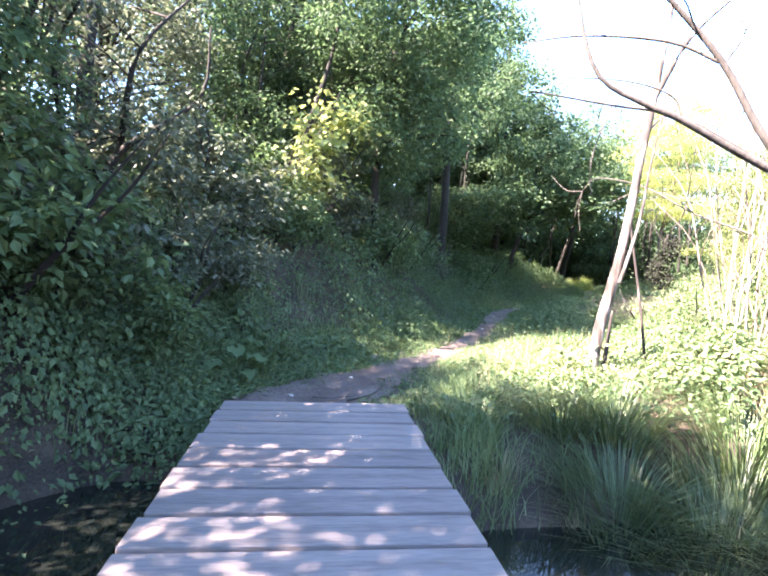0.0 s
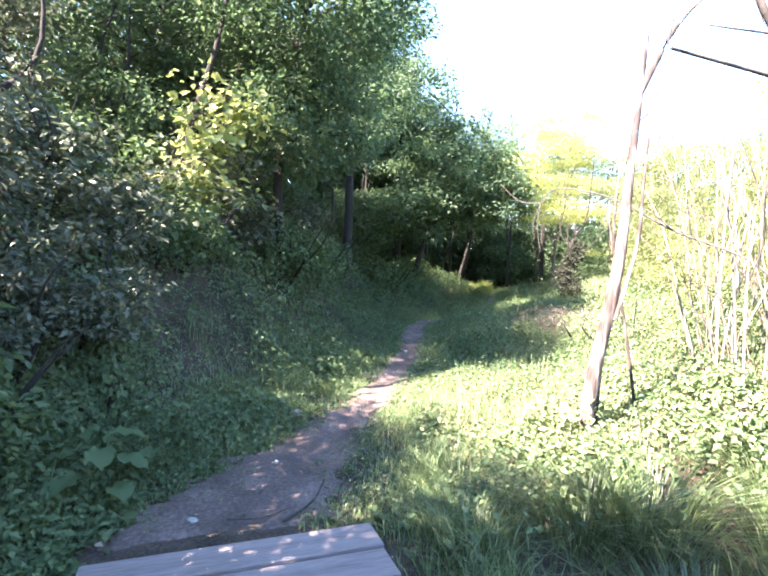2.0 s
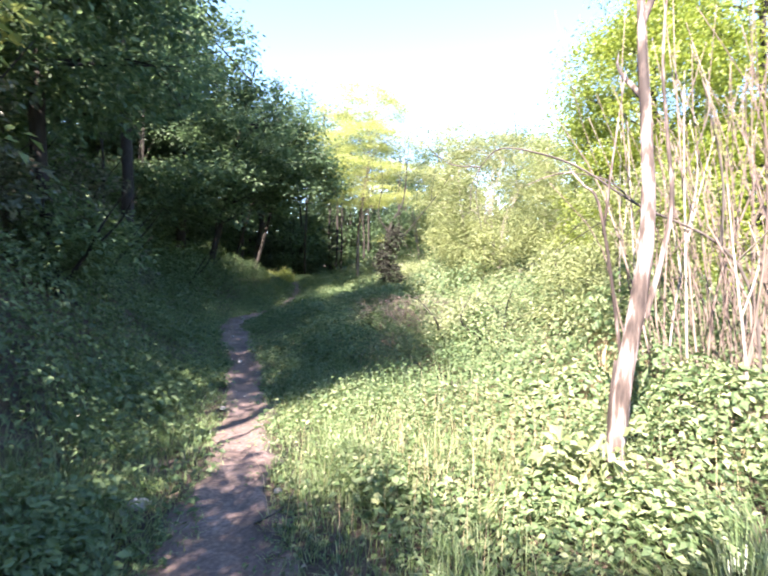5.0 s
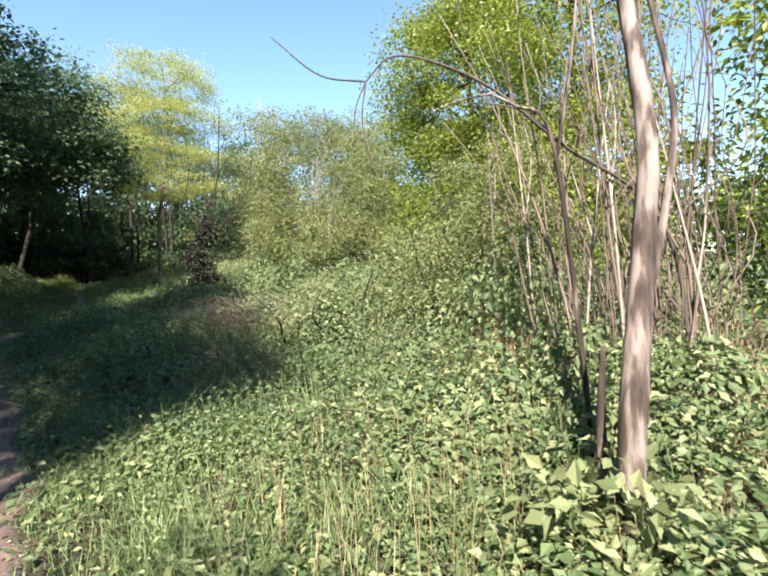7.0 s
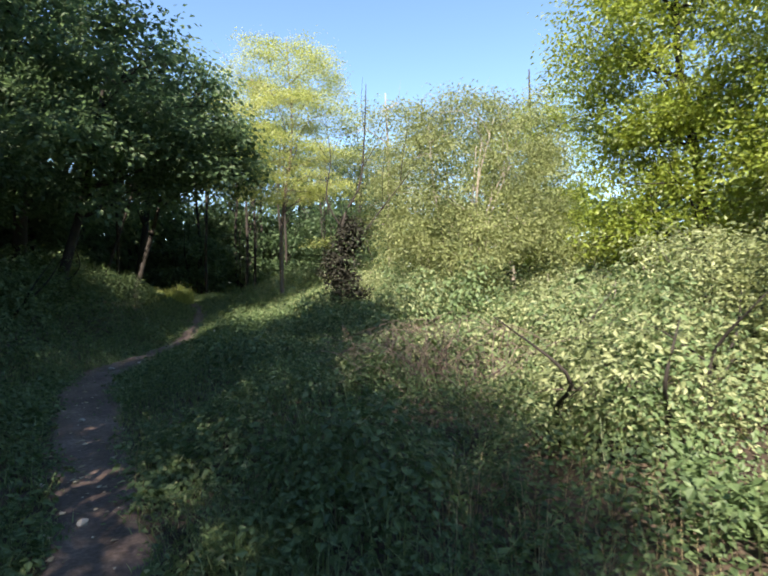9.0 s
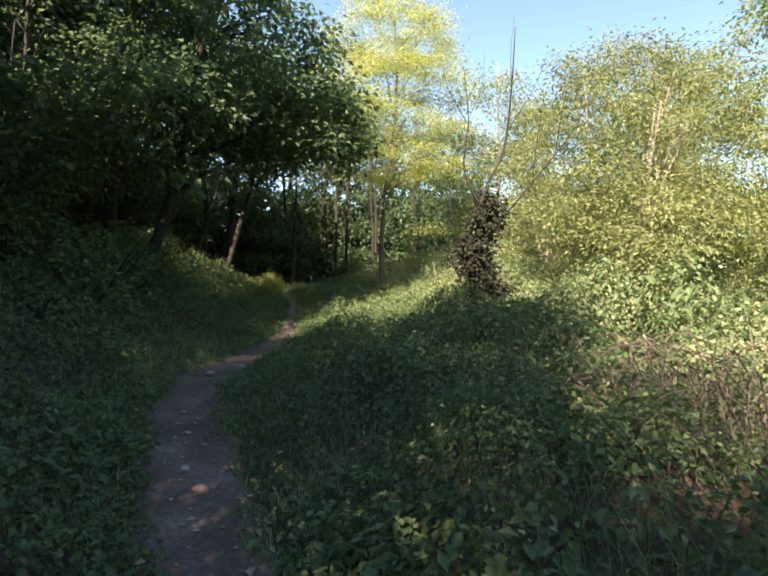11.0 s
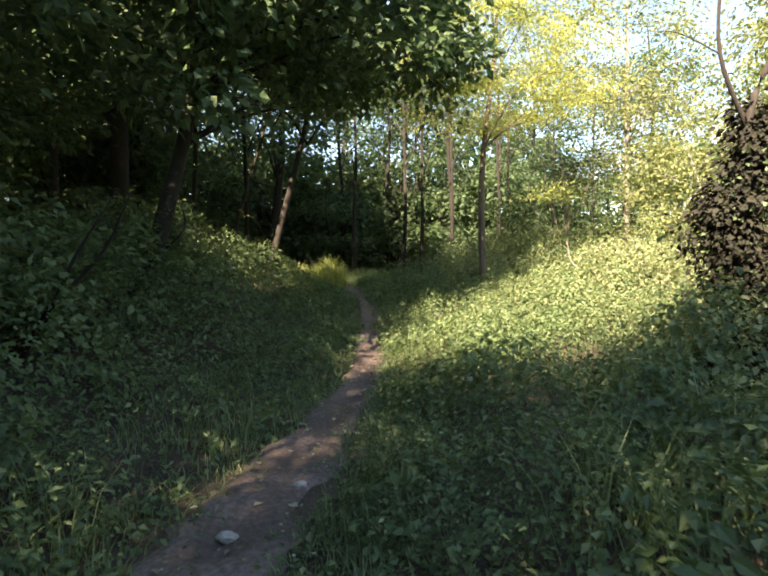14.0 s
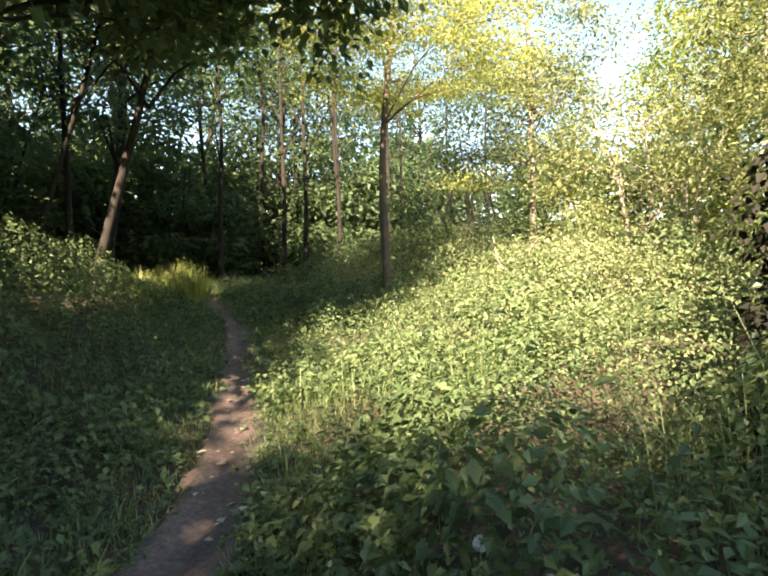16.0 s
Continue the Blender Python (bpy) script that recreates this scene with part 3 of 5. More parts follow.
make_plants("bank_herbs", "dense nettles and brambles covering the shaded bank", 9000, (-6, 12, 3.5, 27), lambda x, y: bank_weight(x, y), HERB, 0.08, 8, 1.35)
canopy("bank_brambles", "billowing brambles and nettles covering the shaded bank", 380000, (-3.6, 12, 4.4, 28), lambda x, y: bank_weight(x, y) * close_by(x, y, 3.2), 0.072, HERB, 0.62, fine=False)
canopy("upper_bank_brambles", "dark brambles on the upper bank", 90000, (-9, 10, 0.0, 30), lambda x, y: bank_weight(x, y) * (1 - close_by(x, y, 2.8)), 0.12, HERB, 0.62, fine=False)
canopy("near_bank_brambles", "thick dark nettles and brambles by the ditch", 90000, (-4.2, 1.0, 0.6, 9.5), lambda x, y: np.minimum(1, bank_weight(x, y) * 1.7) * (1 - 0.9 * smooth(0.2, 0.6, channel(x, y))), 0.058, HERB, 0.66, fine=False)
canopy("bank_ivy", "dark glossy ivy trailing over the bank", 70000, (-5, 12, 0.5, 28), lambda x, y: bank_weight(x, y) * smooth(0.4, 0.6, vnoise(x * 0.6, y * 0.6)) * close_by(x, y, 4.0), 0.07, IVY, 0.85, fine=False)
make_plants("meadow_herbs", "upright nettles and willowherb standing among brambles", 6500, (1, 18, 6.5, 28), lambda x, y: right_weight(x, y), HERB, 0.066, 10, 1.5)
canopy("meadow_brambles", "leafy brambles and nettles beside the path", 430000, (1, 15, 6, 28), lambda x, y: right_weight(x, y) * close_by(x, y, 3.6), 0.066, HERB, 0.66, fine=False)
canopy("far_meadow_brambles", "tall bramble cover across the clearing", 230000, (3, 22, 5, 30), lambda x, y: right_weight(x, y) * (1 - close_by(x, y, 3.2)), 0.095, HERB, 0.6, fine=False)
# Paler copy of the bramble cover; its colour stands for sunlight.
canopy("sun_paled_herbs", "herbs and bramble leaves coloured pale green to stand for sunlight", 400000, (1.5, 20, 6.5, 28), lambda x, y: right_weight(x, y) * sunny(x, y), 0.058, SUN_PALED, 0.62, 0.5, False)
make_plants("bramble_leaves", "large shaded bramble and nettle leaves beside the path", 4200, (0, 15, 11.5, 27), lambda x, y: edge_weight(x, y, 0.1, 3.0, 1.5)[0] * (0.25 + 0.75 * smooth(0.35, 0.6, vnoise(x * 1.2 + 1, y * 1.2 + 5))), HERB, 0.085, 8, 1.3)
x, y = over(90000, -2, 15, 6.8, 27, lambda x, y: edge_weight(x, y, -0.05, 2.2, 1.5)[0] * (off_track(x, y)[0] > -off_track(x, y)[1] - 0.7) * smooth(0.45, 0.7, vnoise(x * 1.4 + 21, y * 1.4 + 2)) * 0.5)
make_blades("meadow_grass", "arching long grass standing among nettles and brambles", x, y, herb_height(x, y) * (0.7 + 0.8 * rng.random(len(x))) + 0.12, 0.006 + 0.005 * rng.random(len(x)), GRASS, 1.0)
x, y = over(26000, 1, 18, 6.6, 24, lambda x, y: right_weight(x, y) * smooth(0.45, 0.65, vnoise(x * 0.7 + 11, y * 0.7)) * (1 - smooth(12.5, 15.5, y)))
make_blades("dry_stalks", "thin dry grass stalks standing among the herbs", x, y, 0.35 + 0.45 * rng.random(len(x)), np.full(len(x), 0.004), STRAW, 0.5)

# ---- trees on the bank ----
BANK = "trees on the bank"
# Out-of-view tree, added to throw shade on deck, ditch and sedges.
tree("bank_tree", "unseen dark leafy tree added to shade the bank and bridge", (-4.6, 1.7), 7.0, 0.17, (1.2, 0.8),
     [(0.4, 0.2, 4.4, 1.8, 1.8, 1.7), (1.3, 1.3, 3.4, 1.3, 1.4, 1.0), (3.0, 0.9, 3.4, 1.5, 1.2, 0.6), (2.2, 0.2, 4.6, 1.5, 1.4, 0.8), (-0.8, -1.0, 2.6, 1.6, 1.5, 1.3)], 270, 130, 0.085, DEEP, BARK, BANK, 0.38, seed=1)
# Added behind the camera to keep skylight off the near bank.
tree("bank_tree", "unseen dark leafy tree added to block skylight at the bridge", (-4.4, -1.4), 8.0, 0.16, (0.6, 0.2),
     [(0.4, 0.2, 5.2, 2.2, 2.0, 1.9), (1.0, 0.6, 3.2, 1.8, 1.6, 1.0)], 200, 120, 0.085, DEEP, BARK, BANK, 0.38, seed=61)
tree("bank_tree", "dense dark tree hanging over the ditch", (-3.2, 4.6), 4.0, 0.08, (0.5, 0.2),
     [(0.1, 0, 2.9, 1.7, 1.5, 1.4), (0.5, 0.2, 1.6, 1.3, 1.3, 0.9)], 200, 130, 0.062, DEEP, BARK, BANK, 0.32, seed=19)
# Added tree, crown above the view, to shade the ground right of the path.
tree("bank_tree", "unseen tall slim tree added to shade the meadow", (-3.7, 7.9), 8.8, 0.12, (0.3, 0.2),
     [(0.2, 0.1, 7.2, 1.5, 1.4, 1.3)], 150, 120, 0.08, DEEP, BARK, BANK, 0.36, seed=44)
tree("bank_shrub", "dense grey-green shrub on the shaded bank", (-2.9, 8.0), 3.2, 0.06, (0.3, 0.1),
     [(0, 0, 1.7, 1.5, 1.5, 1.4), (0.6, 0.6, 1.0, 1.3, 1.3, 0.9)], 120, 120, 0.065, GREYLEAF, BARK, "shrubs on the bank", 0.28, seed=2, category="shrub", stems=4)
tree("bank_tree", "tall grey-green tree on the bank with fine leaves", (-3.4, 9.4), 8.8, 0.14, (0.4, 0.2),
     [(0.1, 0, 6.0, 1.8, 1.7, 2.2), (0.3, 0, 8.6, 1.8, 1.7, 1.5)], 230, 120, 0.075, GREYLEAF, BARK, BANK, 0.34, seed=3)
# The topmost crown lobe is added above the view to shade trees beyond.
tree("bank_tree", "tall grey-green tree on the bank with fine leaves", (-5.4, 13.4), 8.5, 0.16, (0.6, 0.2),
     [(0.2, 0, 5.0, 2.3, 2.1, 2.8), (0.8, -0.2, 2.8, 2.2, 1.9, 1.6), (0.6, -0.4, 8.2, 1.8, 1.8, 1.4)], 330, 120, 0.08, GREYLEAF, BARK, BANK, 0.38, seed=13)
tree("bank_tree", "tall deep green tree on the bank", (-1.7, 16.4), 9.5, 0.16, (0.4, 0.2),
     [(0.2, 0, 5.6, 2.3, 2.1, 3.0), (0.6, -0.4, 2.9, 2.0, 1.9, 1.5), (0.3, 0, 8.4, 1.6, 1.6, 1.4)], 300, 120, 0.085, DEEP, BARK, BANK, 0.38, seed=14)
tree("young_maple", "slender maple with big sunlit yellow-green leaves", (-0.7, 13.2), 7.0, 0.085, (0.9, -0.2),
     [(0.6, -0.6, 1.2, 0.75, 0.7, 0.75), (0.8, -0.3, 2.3, 0.65, 0.65, 0.7)], 46, 34, 0.115, MAPLE, BARK, BANK, 0.38, seed=4, wide=0.95, limbs=22)
tree("bank_shrub", "dense grey-green shrub on the shaded bank", (-2.0, 15.6), 5.2, 0.07, (0.3, 0),
     [(0, 0, 2.8, 2.4, 2.2, 2.2), (1.0, -0.6, 1.4, 1.6, 1.6, 1.1)], 190, 120, 0.085, DEEP, BARK, "shrubs on the bank", 0.36, seed=5, category="shrub", stems=4)
tree("bank_tree", "tall deep green tree on the bank", (-0.7, 19.7), 9.0, 0.16, (0.8, 0.3),
     [(0.5, 0.1, 5.4, 2.2, 2.1, 2.4), (0.8, -0.6, 3.2, 2.1, 2.0, 1.5), (0.6, 0.2, 7.8, 2.0, 2.0, 1.6)], 430, 120, 0.105, DEEP, BARK, BANK, 0.42, seed=6)
tree("bank_tree", "tall deep green tree with boughs hanging over the path", (4.2, 28.9), 14.0, 0.18, (1.2, -0.4),
     [(1.0, -0.6, 6.2, 2.9, 1.6, 2.4), (2.2, -0.4, 4.2, 1.9, 1.5, 1.2), (1.0, -0.4, 8.6, 2.4, 1.6, 1.6), (0, 0, 3.6, 2.2, 1.9, 1.3), (0.8, -0.6, 11.2, 2.6, 2.0, 1.8)], 600, 120, 0.115, DEEP, BARK, BANK, 0.45, seed=7, wide=0.7)
tree("bank_tree", "tall deep green tree on the bank", (-2.4, 22.5), 11.0, 0.2, (0.3, 0.2),
     [(0.2, 0, 6.0, 3.2, 3.0, 3.6), (0.2, 0, 9.4, 2.2, 2.2, 1.6)], 260, 110, 0.12, DEEP, BARK, BANK, 0.5, seed=8)
tree("bank_tree", "tall deep green tree on the bank", (1.4, 14.3), 9.4, 0.13, (0.3, 0.2),
     [(0.2, 0, 6.6, 2.4, 2.3, 2.6), (0.2, 0, 3.6, 1.8, 1.7, 1.1)], 580, 120, 0.085, DEEP, BARK, BANK, 0.38, seed=17)
tree("bank_tree", "broad deep green tree overhanging the footpath", (7.4, 24.7), 8.6, 0.13, (2.0, -0.4),
     [(2.0, -0.8, 5.4, 2.7, 2.0, 2.3), (3.0, -1.0, 4.4, 2.4, 1.7, 1.3), (0.4, -0.2, 8.8, 1.7, 1.6, 1.5), (0.6, 1.8, 6.1, 0.9, 0.9, 0.8), (-0.6, -1.8, 3.4, 1.9, 1.5, 1.2)], 330, 120, 0.105, DEEP, BARK, BANK, 0.44, seed=18, wide=0.7)
tree("bank_tree", "very tall deep green tree rising behind the bank", (8.2, 29.8), 17.0, 0.22, (0.2, 0.2),
     [(-0.8, 0, 12.4, 2.1, 2.1, 2.4), (0, 0, 9.2, 2.8, 2.5, 2.2), (-0.4, -0.2, 6.2, 2.4, 2.2, 1.6)], 290, 120, 0.11, DEEP, BARK, BANK, 0.46, seed=62, wide=0.7)
tree("bank_tree", "tall deep green tree on the upper bank", (4.0, 21.4), 13.5, 0.2, (0.4, 0.2),
     [(0.2, 0, 10.6, 2.6, 2.4, 2.0), (0.2, 0.2, 7.4, 2.6, 2.4, 1.8)], 170, 120, 0.095, DEEP, BARK, BANK, 0.44, seed=63, wide=0.7)
tree("bank_tree", "dark thin-stemmed tree on the bank", (3.8, 29.6), 10.5, 0.16, (0.8, -0.5),
     [(0.6, -0.4, 7.0, 3.0, 3.0, 2.8), (0.5, 0, 3.8, 2.6, 2.4, 1.6)], 250, 110, 0.12, DEEP, BARK, BANK, 0.5, seed=9)
# Added sunward of the bank, out of view, to shade its trees.
tree("bank_tree", "unseen dense tree added to shade the bank", (-7.6, 3.6), 8.0, 0.18, (0.3, 0.2),
     [(0, 0, 4.4, 2.4, 2.3, 2.4)], 250, 110, 0.1, DEEP, BARK, BANK, 0.42, seed=54)
tree("bank_tree", "small dense tree filling the bank", (5.0, 24.4), 5.0, 0.07, (0.2, 0),
     [(0.2, 0, 2.9, 1.9, 1.7, 1.5)], 190, 110, 0.085, DEEP, BARK, BANK, 0.4, seed=55)
# Mostly hidden trees, added sunward to keep the wood beyond in shade.
for bx_, by_, sd in ((0.6, 26.6, 51), (7.6, 32.6, 52), (-3.6, 18.6, 53)):
    tree("bank_tree", "tall dark tree added on the upper bank to shade the wood", (bx_, by_), 12.0, 0.19, (0.6, -0.2),
         [(0.4, 0, 7.4, 3.0, 2.8, 3.2), (0.4, 0, 10.4, 2.4, 2.2, 1.6), (0.2, -0.4, 3.6, 2.4, 2.2, 1.6)], 330, 60, 0.17, DEEP, BARK, BANK, 0.5, seed=sd)
tree("bank_tree", "dark tree leaning over the bank", (-8.2, 8.6), 7.5, 0.2, (0.5, 0.3),
     [(0.2, 0, 4.2, 2.6, 2.6, 2.6), (0.5, 0.5, 2.4, 2.4, 2.4, 1.5)], 240, 110, 0.12, DEEP, BARK, BANK, 0.5, seed=10)
tree("bank_shrub", "dark leafy shrub overhanging the bank", (-3.3, 6.3), 4.0, 0.05, (0.4, 0.1),
     [(0.2, 0, 1.3, 1.3, 1.3, 0.8), (0.2, -0.2, 2.9, 1.4, 1.2, 1.2)], 190, 140, 0.058, DEEP, BARK, "shrubs on the bank", 0.3, seed=11, category="shrub", stems=3)

low_shrub = tree("low_bank_shrub", "low leafy shrub growing on the bank", (-2.3, 5.9), 1.9, 0.035, (0.2, 0.1),
                 [(0, 0, 0.9, 1.1, 1.1, 0.8), (0.5, 0.4, 0.6, 0.9, 0.9, 0.5)], 90, 76, 0.08, HERB, BARK, "low shrubs on the bank", 0.22, seed=15, category="shrub", stems=5, wide=0.6, limbs=8)
low_grey = tree("low_bank_shrub", "low grey-green shrub growing on the bank", (-1.6, 10.6), 2.1, 0.035, (0.2, 0.1),
                [(0, 0, 1.0, 1.1, 1.1, 0.9), (0.4, -0.4, 0.6, 0.9, 0.9, 0.5)], 90, 76, 0.072, GREYLEAF, BARK, "low shrubs on the bank", 0.22, seed=16, category="shrub", stems=5, wide=0.6, limbs=8)
rs = random.Random(3)
for x, y, sc in ((-3.2, 4.2, 0.9), (-1.5, 8.2, 0.7), (-0.6, 11.6, 0.8), (0.3, 13.9, 0.85), (1.5, 16.0, 0.95), (-0.2, 15.2, 1.1), (1.2, 18.0, 0.8), (2.6, 20.8, 1.2), (5.8, 23.0, 0.9), (-2.9, 11.4, 1.1), (-1.9, 13.2, 1.1), (7.2, 25.2, 0.9), (-2.6, 7.0, 1.0), (4.4, 24.0, 1.2), (1.3, 14.4, 0.9), (2.2, 17.0, 0.9), (3.0, 18.9, 0.9), (-1.2, 9.3, 0.8), (-1.5, 6.9, 0.7), (-0.3, 13.4, 1.1), (0.6, 16.6, 1.1)):
    copy_thing(low_grey if rs.random() < 0.5 else low_shrub, Matrix.Translation((x, y, float(land(x, y)) - 0.08)) @ Matrix.Rotation(rs.random() * 6.28, 4, "Z") @ Matrix.Scale(sc, 4))

# ---- the wood beyond ----
FAR = "trees of the wood beyond"
far_a = tree("woodland_tree", "dark slender woodland tree with leafy crown", (13.3, 33.0), 12, 0.17, (2.2, 0.4),
             [(1.4, 0.2, 8.6, 3.4, 3.2, 3.0), (0.8, -1.0, 5.2, 2.6, 2.4, 1.3)], 260, 66, 0.125, DEEP, BARK, FAR, 0.5, seed=20)
far_b = tree("woodland_tree", "dark slender woodland tree with leafy crown", (20.2, 33.6), 11, 0.14, (0.3, 0.2),
             [(0.3, 0, 7.4, 2.8, 2.8, 3.0), (0, -0.4, 4.0, 2.2, 2.2, 1.3)], 230, 66, 0.125, DEEP, BARK, FAR, 0.5, seed=21)
far_c = tree("woodland_thicket", "leafy undergrowth at the edge of the wood", (17.2, 35.0), 4.0, 0.05, (0.2, 0),
             [(0, 0, 1.8, 2.2, 2.0, 1.7)], 110, 55, 0.16, DEEP, BARK, "undergrowth of the wood", 0.45, seed=22, limbs=8, category="shrub", stems=5)
r_ = random.Random(5)
for x, y, sc in ((8.5, 35, 1.0), (11.5, 39, 1.1), (3.5, 34, 1.05), (17.5, 38.5, 1.1), (24.5, 36, 1.0), (28.5, 33, 1.0), (-7, 24, 1.1), (-9, 16, 1.1), (15.3, 44, 1.2), (21.5, 42, 1.2), (33, 29, 1.1), (9.4, 31.8, 1.0)):
    src = far_a if r_.random() < 0.5 else far_b
    copy_thing(src, Matrix.Translation((x, y, float(land(x, y)) - 0.1)) @ Matrix.Rotation(r_.random() * 6.28, 4, "Z") @ Matrix.Scale(sc, 4))
for x, y, sc in ((22.4, 35.6, 1.1), (11.0, 35.5, 0.9), (25.5, 30.0, 1.2), (8.0, 32.0, 1.1), (27.5, 25.5, 1.3), (14.5, 38, 1.2), (19, 36, 1.3), (30, 22, 1.5), (31, 16, 1.6), (29, 10, 1.6), (26, 5, 1.5), (22, 0, 1.5), (24, 31.5, 1.3), (0.5, 34, 1.5), (3, 36, 1.6), (5.5, 34.5, 1.5), (8.5, 37.5, 1.6), (11.3, 36.5, 1.5), (16.6, 37.4, 1.6), (21.5, 37, 1.6), (26, 33, 1.5), (13.4, 41, 1.8), (18, 43, 1.9), (16.4, 33.2, 0.9), (18.8, 33.0, 1.0), (21.0, 32.6, 1.0), (23.2, 33.8, 1.2), (2.6, 31.8, 1.3)):
    copy_thing(far_c, Matrix.Translation((x, y, float(land(x, y)) - 0.1)) @ Matrix.Rotation(r_.random() * 6.28, 4, "Z") @ Matrix.Scale(sc, 4))

far_d = tree("far_hedge_tree", "distant bushy tree closing the view", (12.0, 47.0), 7.0, 0.12, (0.2, 0.1),
             [(0, 0, 3.6, 3.2, 3.2, 3.4)], 80, 28, 0.46, DEEP, BARK, "distant hedge", 0.6, seed=23, limbs=3)
for k in range(44):
    a_ = 2 * math.pi * k / 44
    d_ = 40 + 7 * r_.random()
    x, y = 8 + d_ * math.cos(a_), 14 + d_ * math.sin(a_)
    copy_thing(far_d, Matrix.Translation((x, y, float(land(x, y)) - 0.2)) @ Matrix.Rotation(r_.random() * 6.28, 4, "Z") @ Matrix.Scale(0.9 + 0.5 * r_.random(), 4))

pole = new("woodland_pole")
pole.location = (18.6, 29.4, float(land(18.6, 29.4)) - 0.1)
tagged(pole, "slender dark bare woodland trunk", "tree", "slender trunks of the wood")
line_ = bend([(0, 0, 0), (0.08, 0.05, 2.2), (-0.05, 0.1, 4.6), (0.15, 0, 7.5)], 12)
child("trunk", raw_mesh("trunk", *tube(line_, np.linspace(0.075, 0.03, 12), 7, 0.2), BARK, True), pole)
for o_, e_ in (((0.02, 0.08, 3.4), (0.9, 0.3, 4.6)), ((-0.03, 0.1, 4.4), (-0.8, -0.3, 5.6)), ((0.05, 0.05, 5.6), (0.5, 0.9, 6.8))):
    child("bough", raw_mesh("bough", *tube(bend([o_, np.add(o_, e_) / 2 + [0, 0, 0.15], e_], 6), np.linspace(0.025, 0.006, 6), 5), BARK, True), pole)
for x, y, sc in ((16.4, 28.6, 0.9), (17.6, 30.8, 1.1), (19.8, 30.6, 1.0), (20.8, 28.6, 0.85), (21.8, 30.0, 1.1), (15.6, 31.0, 1.0), (22.8, 28.2, 0.9), (18.4, 32.6, 1.2), (23.6, 31.4, 1.1), (12.0, 31.6, 1.1), (10.2, 30.6, 1.0), (24.6, 27.6, 0.9), (16.8, 33.4, 1.2), (20.4, 33.0, 1.2), (9.0, 32.4, 1.1), (7.0, 29.4, 1.1), (5.6, 25.4, 0.9), (3.4, 21.6, 0.8)):
    copy_thing(pole, Matrix.Translation((x, y, float(land(x, y)) - 0.1)) @ Matrix.Rotation(r_.random() * 6.28, 4, "Z") @ Matrix.Scale(sc, 4))

# two leaning trunks and the sunlit tall grass where the path turns
for foot, ctrl, r0 in (((11.3, 28.5), [(11.33, 28.5, 1.44), (11.7, 28.2, 3.2), (12.04, 27.87, 4.92), (12.7, 27.5, 8.4)], 0.105), ((10.5, 29.5), [(10.68, 29.4, 1.94), (11.1, 29.0, 3.7), (11.48, 28.63, 5.37), (12.0, 28.2, 8.2)], 0.06)):
    fz = float(land(*foot))
    pts_ = [(*foot, fz - 0.1)] + ctrl
    root = new("leaning_woodland_trunk")
    root.location = (*foot, fz)
    tagged(root, "dark slender leaning trunk beside the path bend", "tree", "leaning trunks")
    child("trunk", raw_mesh("trunk", *tube(bend(np.array(pts_) - [*foot, fz], 14), np.linspace(r0, r0 * 0.4, 14), 9, 0.2), BARK, True), root)
    for k in (2, 3):
        o_ = np.array(ctrl[k]) - [*foot, fz]
        for dx_, dy_ in ((0.9, -0.4), (-0.7, 0.5)):
            child("bough", raw_mesh("bough", *tube(bend([o_ - [0, 0, 0.6], o_ + [dx_ * 0.6, dy_ * 0.6, 0.2], o_ + [dx_ * 1.5, dy_ * 1.5, 0.6]], 6), np.linspace(r0 * 0.35, 0.006, 6), 5), BARK, True), root)
    rk = np.random.default_rng(int(foot[0] * 10))
    ck = balls(80, rk) * (0.4 + 0.6 * rk.random((80, 1))) * [2.5, 2.3, 1.7] + np.array(ctrl[2]) - [*foot, fz] + [0.1, -0.1, 1.7]
    child("crown", raw_mesh("crown", *leaf_spray(ck, 60, 0.27, 0.15, 0.7, rk, 0.3), DEEP), root)
a, rr = rng.random(5200) * 6.283, np.sqrt(rng.random(5200))
x, y = 12.55 + 0.75 * rr * np.cos(a) + 0.3 * rr * np.sin(a), 28.4 + 1.3 * rr * np.sin(a)
make_blades("tall_grass", "tall sunlit yellow-green grass at the path bend", x, y, (0.25 + 0.75 * rng.random(len(x))) * (0.5 + 0.7 * vnoise(x * 2.5, y * 2.5)) * (1.1 - 0.4 * rr), 0.009 + 0.006 * rng.random(len(x)), SUNGRASS, 0.5)

# ---- trees and bushes of the open side ----
OPEN = "trees of the open side"
tree("golden_robinia", "slender robinia with feathery golden-green leaves", (14.4, 24.4), 10.0, 0.085, (1.0, 0.6),
     [(0.3, 0, 5.6, 2.9, 2.6, 0.5), (0.2, -0.4, 4.3, 2.7, 2.4, 0.45), (0.6, 0.3, 7.0, 2.7, 2.5, 0.6), (0.9, 0.5, 8.6, 2.2, 2.1, 1.2), (1.6, -1.1, 2.4, 0.9, 0.6, 0.2)], 520, 220, 0.05, GOLD, CANE, OPEN, 0.4, seed=30, wide=0.5, droop=0.15, flat=0.28)
